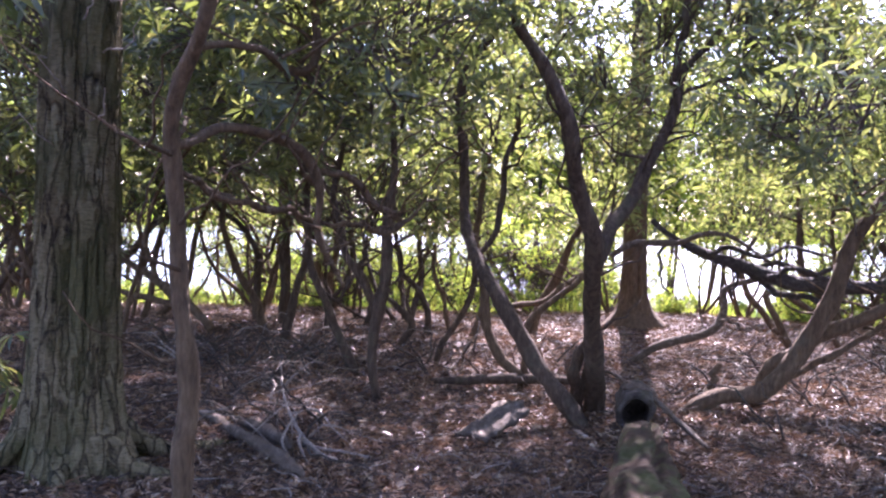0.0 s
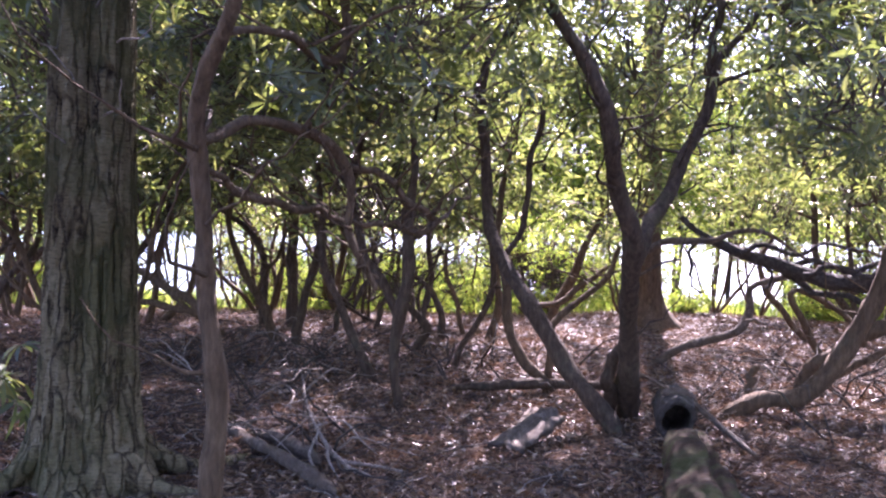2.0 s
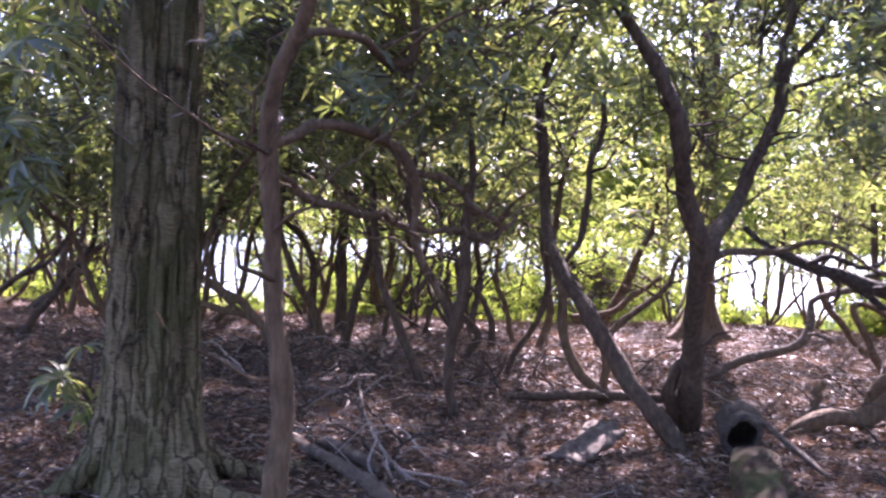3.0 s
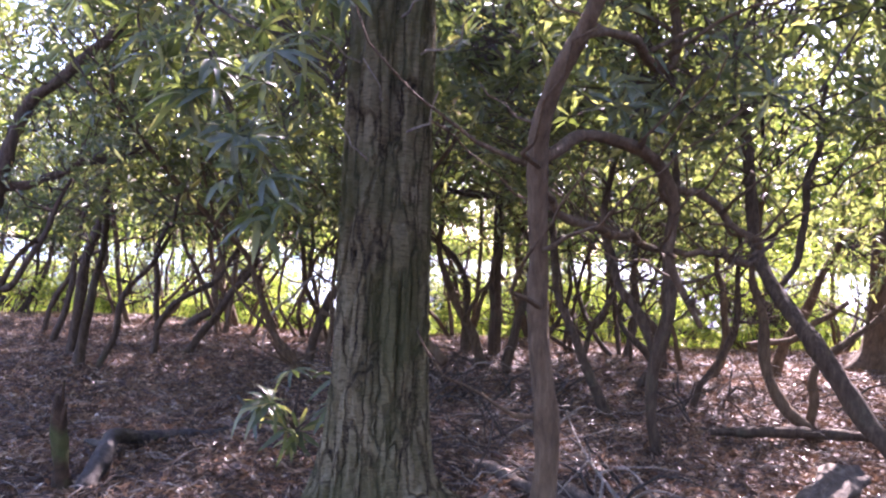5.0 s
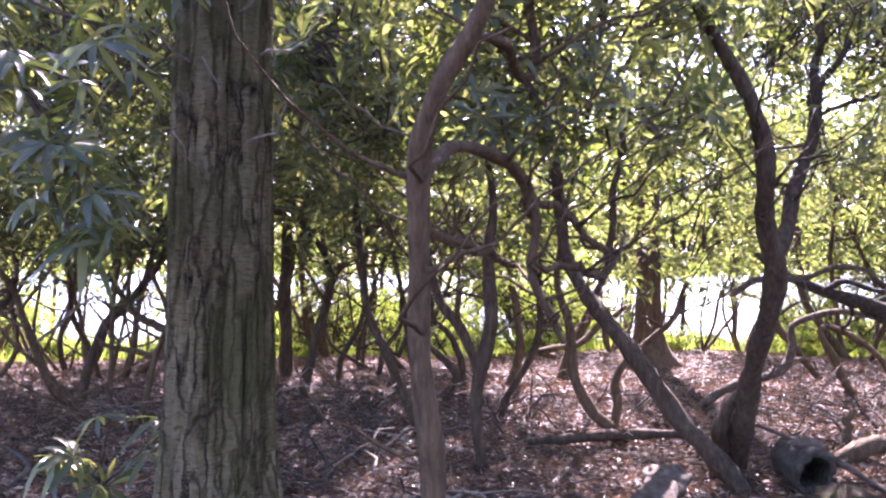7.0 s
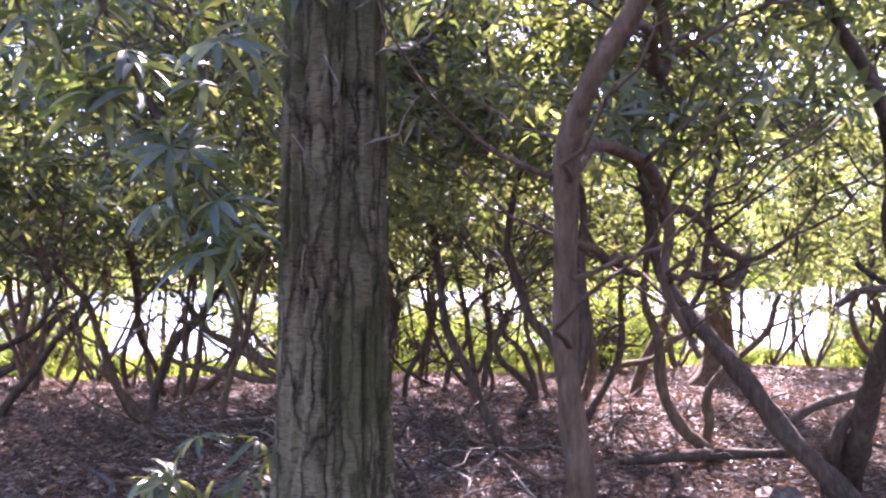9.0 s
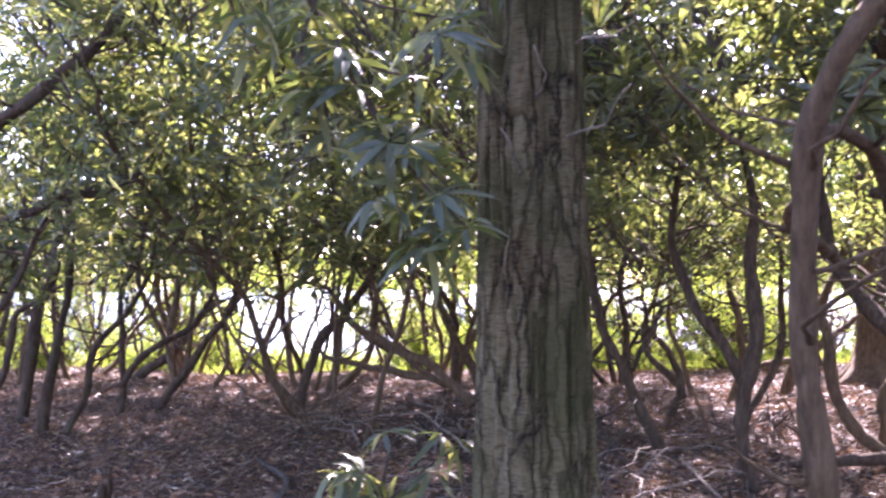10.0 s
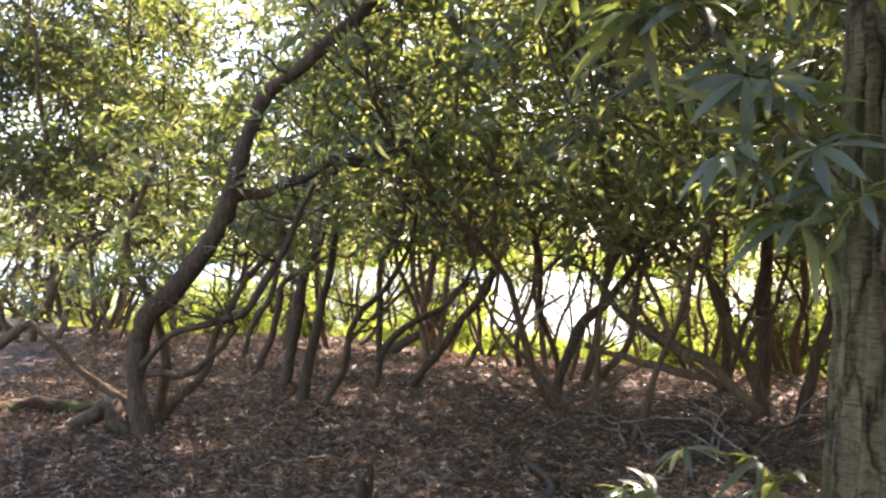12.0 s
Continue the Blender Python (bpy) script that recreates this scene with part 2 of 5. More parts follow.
def whorl(leaves=7, seed=0, droop=0.35, width=0.10, plain=False):
    """A rosette of long leathery leaves, one unit across its radius, round +z."""
    rng = np.random.default_rng(seed)
    vs, fs = [], []
    for i in range(leaves):
        a = i * 2 * np.pi / leaves + rng.uniform(-0.3, 0.3)
        el = rng.uniform(-0.25, 0.75)
        ln = rng.uniform(0.75, 1.1)
        d = np.array([math.cos(a) * math.cos(el), math.sin(a) * math.cos(el), math.sin(el)])
        s = np.array([-math.sin(a), math.cos(a), 0]) * width * ln
        s[2] += rng.uniform(-0.07, 0.07)
        dr = np.array([0, 0, -droop * ln])
        b = d * 0.06
        m = d * ln * 0.55 + dr * 0.2
        t = d * ln + dr * rng.uniform(0.5, 1.2)
        up = np.array([0, 0, 0.05 * ln])
        o = len(vs)
        if plain:
            vs += [b, m + s + up, t, m - s + up]
            fs += [(o, o + 2, o + 1), (o, o + 3, o + 2)]
            continue
        vs += [b, m + s + up, m, m - s + up, t]
        fs += [(o, o + 2, o + 1), (o, o + 3, o + 2), (o + 1, o + 2, o + 4), (o + 2, o + 3, o + 4)]
    return np.array(vs), np.array(fs)


def fine_whorl(leaves, seed, droop, width=0.095):
    """A rosette of smooth elliptic leaves, folded along the midrib and arching down."""
    rng = np.random.default_rng(seed)
    vs, fs = [], []
    for i in range(leaves):
        a = i * 2 * np.pi / leaves + rng.uniform(-0.35, 0.35)
        el, ln = rng.uniform(-0.35, 0.5), rng.uniform(0.75, 1.15)
        out = np.array([math.cos(a), math.sin(a), 0.0])
        side = np.array([-math.sin(a), math.cos(a), rng.uniform(-0.35, 0.35)])
        o = len(vs)
        for q, w in ((0.05, 0.12), (0.25, 0.75), (0.5, 1.0), (0.75, 0.78), (0.92, 0.35)):
            mid = out * ln * q * math.cos(el) + np.array([0, 0, ln * (q * math.sin(el) - droop * q * q)])
            lift = np.array([0, 0, 0.35 * width * w * ln])
            vs += [mid - side * width * w * ln + lift, mid, mid + side * width * w * ln + lift]
        vs.append(out * ln * math.cos(el) + np.array([0, 0, ln * (math.sin(el) - droop)]))
        for k in range(4):
            b = o + 3 * k
            for j in (0, 1):
                fs += [(b + j, b + j + 1, b + j + 4), (b + j, b + j + 4, b + j + 3)]
        fs += [(o + 12, o + 13, o + 15), (o + 13, o + 14, o + 15)]
    return np.array(vs), np.array(fs)


SPRAY_WHORLS = [fine_whorl(n, 30 + n, dr) for n, dr in ((8, 0.45), (9, 0.6), (10, 0.5), (7, 0.75))]
WHORLS = [whorl(n, 10 + n, dr) for n, dr in ((6, 0.3), (7, 0.45), (8, 0.25), (5, 0.6))]
FAR_WHORLS = [whorl(n, 10 + n, dr, plain=True) for n, dr in ((6, 0.3), (7, 0.45), (8, 0.25), (5, 0.6))]


def scatter(template, at, axis, size, spin):
    """Copies of a small template at many places, each turned to its own axis, joined."""
    tv, tf = template
    n = len(at)
    axis = axis / (np.linalg.norm(axis, axis=1)[:, None] + 1e-9)
    ref = np.where(np.abs(axis[:, 2:3]) > 0.9, np.array([[1.0, 0, 0]]), np.array([[0, 0, 1.0]]))
    u = np.cross(ref, axis)
    u /= np.linalg.norm(u, axis=1)[:, None] + 1e-9
    v = np.cross(axis, u)
    c, s = np.cos(spin)[:, None], np.sin(spin)[:, None]
    u, v = u * c + v * s, v * c - u * s
    pts = at[:, None, :] + size[:, None, None] * (tv[None, :, 0:1] * u[:, None, :] + tv[None, :, 1:2] * v[:, None, :] + tv[None, :, 2:3] * axis[:, None, :])
    faces = tf[None] + (np.arange(n) * len(tv))[:, None, None]
    return pts.reshape(-1, 3), faces.reshape(-1, 3)


def crown_parts(parent, blobs, rng, leaf=0.19, low=1.35, mat=None, twig_share=0.6, near=False, ragged=0.28):
    """Leaf rosettes in uneven masses, with the twigs that carry them. blobs: x, y, z, radius, flatness, rosettes."""
    mat = mat or LEAF
    at, ax, roots = [], [], []
    for x, y, z, r, flat, count in blobs:
        p = rng.normal(0, 1, (count * 3, 3))
        p /= np.linalg.norm(p, axis=1)[:, None]
        p *= rng.uniform(0.25, 1.0, (len(p), 1)) ** 0.6
        q = p * np.array([r, r, r * flat]) + np.array([x, y, z])
        clump = np.sin(q[:, 0] * 3.1 + 1.7 * np.sin(q[:, 1] * 2.3)) + np.sin(q[:, 1] * 3.7 + q[:, 2] * 2.9) + np.sin(q[:, 2] * 4.3 + q[:, 0] * 1.9)
        keep = (clump + rng.normal(0, 0.6, len(q)) > -0.1) & (q[:, 2] > low + rng.normal(0.0, ragged, len(q)))
        take = max(1, int(count * (0.8 if near else 0.64)))
        q, p = q[keep][:take], p[keep][:take]
        at.append(q)
        ax.append(p * 0.8 + np.array([0, 0, 0.75]) + rng.normal(0, 0.35, q.shape))
        roots.append(np.tile(np.array([x, y, z - 0.35 * r]), (len(q), 1)))
    at, ax, roots = np.vstack(at), np.vstack(ax), np.vstack(roots)
    n = len(at)
    if n == 0:
        return
    kind = rng.integers(0, len(WHORLS), n)
    size = leaf * rng.uniform(0.7, 1.2, n)
    spin = rng.uniform(0, 6.28, n)
    pieces = [scatter((WHORLS if near else FAR_WHORLS)[k], at[kind == k], ax[kind == k], size[kind == k], spin[kind == k]) for k in range(len(WHORLS)) if (kind == k).any()]
    v, f = join(pieces)
    tagged(mesh_object("crown", v, f, mat, parent, smooth=False), kind="stuff")
    # twigs: slim three-sided wands between rosette and limb
    pick = rng.uniform(0, 1, n) < twig_share
    a = at[pick]
    b = a + (roots[pick] - a) * rng.uniform(0.35, 0.95, (len(a), 1)) + rng.normal(0, 0.08, a.shape)
    th = rng.uniform(0.004, 0.008, len(a))
    side = np.array([[1, 0, 0], [-0.5, 0.5, 0.6], [-0.5, -0.5, -0.6]])
    tv = np.stack([c[:, None, :] + side[None] * (th * w)[:, None, None] for c, w in ((b, 1.7), (a, 0.6))], axis=1).reshape(-1, 3)
    tf = []
    for i in range(3):
        j = (i + 1) % 3
        tf += [(i, j, 3 + j), (i, 3 + j, 3 + i)]
    tf = (np.array(tf)[None] + (np.arange(len(a)) * 6)[:, None, None]).reshape(-1, 3)
    tagged(mesh_object("twig_mass", tv, tf, TWIG, parent), kind="stuff")


def stems(parent, lines, rng, mat, name="stem"):
    made = []
    for line in lines:
        v, f = tube(line, rng, sides=11 if line[0][3] > 0.06 else 8, step=0.06 if line[0][1] < 9 else 0.11, gnarl=0.16, wander=0.022)
        made.append(mesh_object(name, v, f, mat, parent))
    return made


TREE_SEED = [100]


def rhododendron(label, lines, mat=None, crown=76, radius=1.0, low=1.45, blobs=(), group="rhododendron thicket", name="rhododendron"):
    """One bush: its bare crooked stems, and leaf masses at the stems' upper ends."""
    TREE_SEED[0] += 1
    rng = np.random.default_rng(TREE_SEED[0])
    x, y, z = lines[0][0][:3]
    ob = empty(name, (x, y, max(z, 0.0)), label, "shrub", group)
    made = stems(ob, lines, rng, mat or BARK)
    # fine side branches along the upper two thirds of each stem
    if crown:
        for line, st in zip(lines, made):
            c = spline(line, 0.1)
            c = c[(c[:, 2] > 0.7) & (np.arange(len(c)) > len(c) * 0.25)]
            for i in rng.integers(0, max(1, len(c)), 8 if len(line) > 6 else 4) if len(c) else ():
                px, py, pz, pr = c[i]
                a, ln = rng.uniform(0, 6.28), rng.uniform(0.4, 1.0)
                pts = [(px + ln * s * math.cos(a + 0.7 * s), py + ln * s * math.sin(a + 0.7 * s), pz + ln * (0.25 * s + 0.35 * s * s) + (rng.uniform(-0.05, 0.05) if s else 0), max(0.004, min(0.013, pr * 0.5) * (1.05 - s))) for s in (0, 0.3, 0.6, 1.0)]
                v, f = tube(pts, rng, 5, 0.1, wander=0.02)
                mesh_object("branch", v, f, mat or BARK, st)
    tips = [(l[-1][0], l[-1][1], max(l[-1][2] + 0.25, low + 0.35), radius, 0.7, crown) for l in lines if l[-1][2] > 1.0 and crown]
    if tips or blobs:
        crown_parts(ob, list(tips) + list(blobs), rng, low=low, near=y < 9.0)
    return ob


# ---------------------------------------------------------------- ground, lawn, water, far shore
def ground_height(x, y):
    und = 0.05 * math.sin(x * 0.9 + 1.0) * math.sin(y * 0.7) + 0.06 * noise.noise((x * 0.5, y * 0.5, 0.3)) + 0.025 * noise.noise((x * 2.1, y * 2.1, 4.0))
    fade = max(0.0, min(1.0, (60 - abs(x)) / 30)) * max(0.0, min(1.0, (40 - abs(y)) / 15))
    z = und * fade
    e = y - 15.6 - 0.4 * math.sin(x * 0.6)
    if e > 0:
        z -= 0.75 * (1 - math.exp(-e / 2.6))
    if y > 27:
        z -= min(2.0, (y - 27) * 0.25)
    return z


def build_ground():
    def axis(lo, hi, fine, far):
        a = list(np.arange(lo, hi + 1e-6, fine))
        s, left, right = fine, [], []
        x = lo
        while x > -far:
            s *= 1.35
            x -= s
            left.append(x)
        x, s = hi, fine
        while x < far:
            s *= 1.35
            x += s
            right.append(x)
        return np.array(left[::-1] + a + right)
    xs, ys = axis(-13, 9, 0.14, 2500), axis(2, 18, 0.14, 2500)
    v = np.array([(x, y, ground_height(x, y)) for y in ys for x in xs])
    w = len(xs)
    i, j = np.meshgrid(np.arange(len(ys) - 1), np.arange(w - 1), indexing="ij")
    a = (i * w + j).ravel()
    f = np.stack([a, a + 1, a + w + 1, a + w], axis=-1)
    return tagged(mesh_object("ground", v, f, SOIL), "brown woodland floor of leaf litter sloping to turf", "ground", kind="structure")


build_ground()
water = mesh_object("water", [(-900, 28.0, -0.9), (900, 28.0, -0.9), (900, 420, -0.9), (-900, 420, -0.9)], [(0, 1, 2, 3)], WATER)
tagged(water, "bright rippled lake beyond the thicket", "lake", kind="structure")


def build_far_woods():
    rng = np.random.default_rng(5)
    n = 2600
    x = rng.uniform(-420, 420, n)
    h = 9 + 4 * np.sin(x * 0.05) + 3 * np.sin(x * 0.13 + 2)
    z = -1 + rng.uniform(0, 1, n) ** 0.7 * h
    y = 250 + rng.uniform(0, 16, n) + 0.0002 * x ** 2
    at = np.stack([x, y, z], axis=1)
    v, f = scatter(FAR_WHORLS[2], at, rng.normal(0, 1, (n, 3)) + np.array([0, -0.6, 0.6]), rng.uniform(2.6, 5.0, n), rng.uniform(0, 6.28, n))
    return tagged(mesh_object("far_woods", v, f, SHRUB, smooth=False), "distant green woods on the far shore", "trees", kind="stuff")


build_far_woods()


# ---------------------------------------------------------------- large ridged trunk
def build_big_tree(x, y, radius, height, label, flare=0.55, ring=110, rows=190, seed=3, lean=(0.0, 0.0), mat=None):
    ob = empty("tree", (x, y, 0.0), label, "tree")
    vs = []
    for k in range(rows):
        z = -0.15 + height * (k / (rows - 1)) ** 1.25
        rz = radius * (1 + flare * math.exp(-max(z, 0) / 0.25) + 0.14 * math.exp(-max(z, 0) / 0.9)) * (1 - 0.035 * z)
        for i in range(ring):
            a = 2 * math.pi * i / ring
            ca, sa = math.cos(a), math.sin(a)
            root = 1 + 0.35 * math.exp(-max(z, 0) / 0.22) * math.sin(a * 5 + seed) * (0.6 + 0.4 * math.sin(a * 2 + 1))
            # long furrows that wander, with plates cracked across
            wob = 0.8 * noise.noise((ca * 1.3, sa * 1.3, z * 0.8 + seed)) + 0.25 * noise.noise((ca * 3, sa * 3, z * 3.1))
            fur = abs(noise.noise((ca * 3.2 + wob, sa * 3.2 + wob, z * 0.42 + seed)))
            deep = max(0.0, 1 - fur / 0.11)
            fur2 = abs(noise.noise((ca * 8 + wob, sa * 8, z * 1.6 + 7)))
            plate = max(0.0, 1 - fur2 / 0.14)
            crack = max(0.0, 1 - abs(noise.noise((ca * 3.0, sa * 3.0, z * 13 + 20))) / 0.1)
            flute = math.exp(-((a - 4.97 + 0.10 * math.sin(z * 1.7)) / 0.15) ** 2) + 0.6 * math.exp(-((a - 3.9 + 0.12 * math.sin(z * 1.3 + 1)) / 0.12) ** 2)
            d = -0.045 * flute * min(1.0, radius / 0.2) - 0.036 * deep - 0.013 * plate - 0.006 * crack + 0.012 * noise.noise((ca * 14, sa * 14, z * 9))
            r = rz * root + d
            vs.append((x + lean[0] * z + r * ca, y + lean[1] * z + r * sa, z))
    a = np.arange((rows - 1) * ring)
    nxt = np.where(a % ring == ring - 1, a - ring + 1, a + 1)
    f = np.stack([a, nxt, nxt + ring, a + ring], axis=-1)
    mesh_object("trunk", vs, f, mat or OAK, ob)
    return ob


oak = build_big_tree(-2.165, 5.1, 0.245, 6.5, "big broadleaf tree trunk with deeply furrowed grey-brown bark")
rng_oak = np.random.default_rng(8)
for line in ([(-2.05, 5.0, 0.30, 0.10), (-1.85, 4.93, 0.13, 0.075), (-1.66, 4.92, 0.05, 0.05), (-1.45, 5.0, -0.01, 0.03), (-1.3, 5.1, -0.06, 0.02)],
             [(-2.05, 5.2, 0.28, 0.09), (-1.78, 5.32, 0.10, 0.06), (-1.6, 5.5, 0.03, 0.045), (-1.4, 5.75, 0.0, 0.03), (-1.25, 5.9, -0.06, 0.02)],
             [(-2.3, 5.0, 0.28, 0.09), (-2.52, 4.85, 0.09, 0.06), (-2.75, 4.75, -0.03, 0.035)],
             [(-2.15, 4.98, 0.25, 0.08), (-2.1, 4.75, 0.07, 0.05), (-2.02, 4.58, -0.04, 0.03)]):
    v, f = tube(line, rng_oak, 12, 0.03, 0.24)
    mesh_object("root", v, f, OAK, oak)
# Unseen upper limbs, added to carry the shading crown.
for line in ([(-2.1, 5.1, 5.2, 0.14), (-1.2, 5.6, 6.2, 0.10), (-0.2, 6.2, 7.0, 0.06)], [(-2.15, 5.1, 5.6, 0.14), (-3.4, 5.7, 6.8, 0.09), (-4.4, 6.0, 7.4, 0.05)], [(-2.1, 5.1, 6.0, 0.16), (-2.2, 4.6, 7.4, 0.10), (-2.0, 4.2, 8.6, 0.05)]):
    v, f = tube(line, rng_oak, 8, 0.15)
    mesh_object("limb", v, f, OAK, oak)
# Out-of-view leaf masses spread past the oak, added to shade floor and stems.
crown_parts(oak, [(1.0, 8.4, 6.8, 1.7, 0.5, 380), (3.0, 8.6, 6.8, 1.7, 0.5, 380), (0.6, 6.3, 7.3, 1.7, 0.5, 380), (2.6, 6.2, 7.3, 1.7, 0.5, 340), (4.6, 8.8, 7.0, 1.7, 0.5, 340), (-1.5, 6.4, 7.4, 1.7, 0.5, 340), (-3.6, 4.2, 7.6, 1.7, 0.5, 300), (0.5, 4.0, 7.8, 1.9, 0.5, 340), (-6.5, 5.5, 7.2, 1.8, 0.5, 300), (-3.2, 8.6, 6.3, 1.7, 0.6, 600), (-1.6, 9.0, 6.4, 1.6, 0.6, 600), (-5.0, 8.0, 6.4, 1.5, 0.6, 220), (-1.5, 1.5, 6.5, 2.2, 0.5, 400), (1.5, 2.5, 6.2, 2.2, 0.5, 400), (-4.5, 2.5, 6.4, 2.2, 0.5, 400), (-1.0, -1.5, 6.4, 2.4, 0.5, 400), (-6.5, 3.4, 6.6, 2.2, 0.5, 300), (-4.2, -1.2, 6.6, 2.2, 0.5, 300), (-2.6, 10.8, 6.7, 1.7, 0.5, 420), (-0.6, 11.0, 6.7, 1.7, 0.5, 420), (-4.8, 10.6, 6.7, 1.7, 0.5, 180), (-0.4, 6.0, 7.2, 1.6, 0.6, 160), (-4.2, 6.0, 7.6, 1.6, 0.6, 160), (-2.0, 4.2, 8.8, 1.8, 0.6, 160)], rng_oak, leaf=0.16)
back_oak = build_big_tree(3.1, 13.9, 0.19, 7.5, "far broadleaf tree trunk with a flared red-brown base", flare=1.5, ring=40, rows=60, seed=9, mat=BARK_RED_HAZED)
# Unseen leaf masses added high up to shade the log and near floor.
crown_parts(back_oak, [(2.6, 11.4, 6.4, 1.7, 0.5, 600), (1.2, 11.8, 6.6, 1.7, 0.5, 560), (0.0, 11.2, 6.6, 1.6, 0.5, 480)], rng_oak, leaf=0.16)
# Unseen limbs reaching towards those added leaf masses.
for line in ([(3.1, 13.9, 6.6, 0.10), (2.6, 12.6, 6.4, 0.07), (2.2, 11.4, 6.3, 0.03)], [(3.1, 13.9, 6.4, 0.10), (1.8, 12.6, 6.5, 0.06), (0.4, 11.4, 6.5, 0.025)], [(3.1, 13.9, 6.8, 0.10), (3.7, 13.0, 6.9, 0.06), (4.1, 12.0, 6.8, 0.03)]):
    v, f = tube(line, rng_oak, 7, 0.2)
    mesh_object("limb", v, f, BARK_RED_HAZED, back_oak)

# ---------------------------------------------------------------- the nearer bushes
rhododendron("slim brown rhododendron stem with a high arching branch", [
    [(-1.28, 4.33, -0.08, 0.056), (-1.285, 4.31, 0.44, 0.052), (-1.295, 4.29, 0.91, 0.049), (-1.31, 4.28, 1.35, 0.047), (-1.315, 4.25, 1.7, 0.046), (-1.305, 4.2, 1.9, 0.045), (-1.255, 4.1, 2.1, 0.037), (-1.19, 4.0, 2.32, 0.034), (-1.11, 3.92, 2.58, 0.031), (-1.03, 3.85, 2.85, 0.024)],
    [(-1.31, 4.2, 1.86, 0.028), (-1.22, 4.36, 1.93, 0.027), (-1.05, 4.58, 1.97, 0.024), (-0.9, 4.74, 1.95, 0.029), (-0.80, 4.9, 1.87, 0.031), (-0.75, 4.93, 1.73, 0.028), (-0.74, 4.95, 1.59, 0.024), (-0.67, 4.97, 1.35, 0.021), (-0.56, 5, 1.13, 0.015)],
    [(-0.78, 5, 1.81, 0.019), (-0.57, 5.06, 1.77, 0.022), (-0.4, 5.12, 1.63, 0.022), (-0.28, 5.19, 1.56, 0.023), (-0.26, 5.25, 1.51, 0.023)],
    [(-0.26, 5.25, 1.52, 0.023), (-0.35, 5.15, 1.47, 0.021), (-0.54, 5.07, 1.5, 0.019), (-0.72, 5, 1.53, 0.015)],
    [(-1.19, 4.0, 2.3, 0.019), (-1.03, 4.3, 2.36, 0.018), (-0.88, 4.55, 2.37, 0.024), (-0.77, 4.8, 2.37, 0.028), (-0.74, 4.87, 2.52, 0.028), (-0.78, 4.93, 2.68, 0.025), (-0.84, 5, 2.94, 0.019)],
    [(-1.32, 4.3, 1.74, 0.015), (-1.25, 4.55, 1.67, 0.017), (-1.09, 4.8, 1.61, 0.021), (-0.92, 5.05, 1.56, 0.02), (-0.75, 5.3, 1.51, 0.018)]], BARK_RED_HAZED, crown=60, radius=0.7, low=2.1, blobs=((-0.9, 4.9, 3.1, 1.0, 0.6, 140), (-1.6, 6.0, 3.0, 0.9, 0.8, 120), (-0.4, 5.6, 2.95, 0.9, 0.7, 140)))
rhododendron("dark forked rhododendron with two sinuous rising stems", [
    [(1.32, 7.28, -0.08, 0.095), (1.28, 7.10, 0.25, 0.09), (1.21, 6.84, 0.5, 0.08), (1.18, 6.62, 0.75, 0.072), (1.16, 6.42, 1.0, 0.070), (1.11, 6.22, 1.25, 0.072), (1.06, 6.09, 1.45, 0.070), (0.97, 6.02, 1.65, 0.058), (0.91, 5.96, 1.85, 0.052), (0.86, 5.86, 2.05, 0.052), (0.80, 5.8, 2.25, 0.053), (0.68, 5.72, 2.45, 0.048), (0.56, 5.66, 2.65, 0.044), (0.44, 5.62, 2.85, 0.041), (0.28, 5.55, 3.15, 0.035)],
    [(1.10, 6.20, 1.22, 0.05), (1.20, 6.32, 1.42, 0.056), (1.33, 6.54, 1.6, 0.055), (1.45, 6.72, 1.8, 0.054), (1.56, 6.84, 2.0, 0.052), (1.70, 6.96, 2.2, 0.049), (1.80, 7.04, 2.4, 0.046), (1.88, 7.07, 2.6, 0.042), (1.96, 7.1, 2.8, 0.037), (2.10, 7.2, 3.0, 0.03), (2.3, 7.3, 3.3, 0.022)],
    [(1.84, 7.05, 2.55, 0.034), (1.86, 7.05, 2.8, 0.031), (1.90, 7.05, 3.1, 0.028), (1.93, 7.05, 3.5, 0.02)],
    [(1.17, 7.18, -0.08, 0.06), (1.10, 7.02, 0.30, 0.058), (1.13, 6.92, 0.48, 0.055), (1.19, 6.74, 0.66, 0.045)],
    [(1.89, 7.07, 2.64, 0.015), (2.12, 6.97, 2.72, 0.015), (2.31, 6.93, 2.82, 0.013), (2.49, 6.9, 2.94, 0.01)]], BARK, crown=70, radius=1.0, low=2.0, blobs=((1.4, 7.6, 3.0, 1.0, 0.7, 130), (0.8, 6.4, 3.4, 0.9, 0.6, 90), (1.7, 8.2, 2.4, 0.7, 0.6, 50), (1.9, 8.0, 3.5, 1.0, 0.8, 110), (3.0, 8.0, 3.9, 1.0, 0.6, 90), (2.4, 9.3, 4.1, 1.3, 0.7, 130), (3.4, 9.6, 4.4, 1.3, 0.7, 120)))
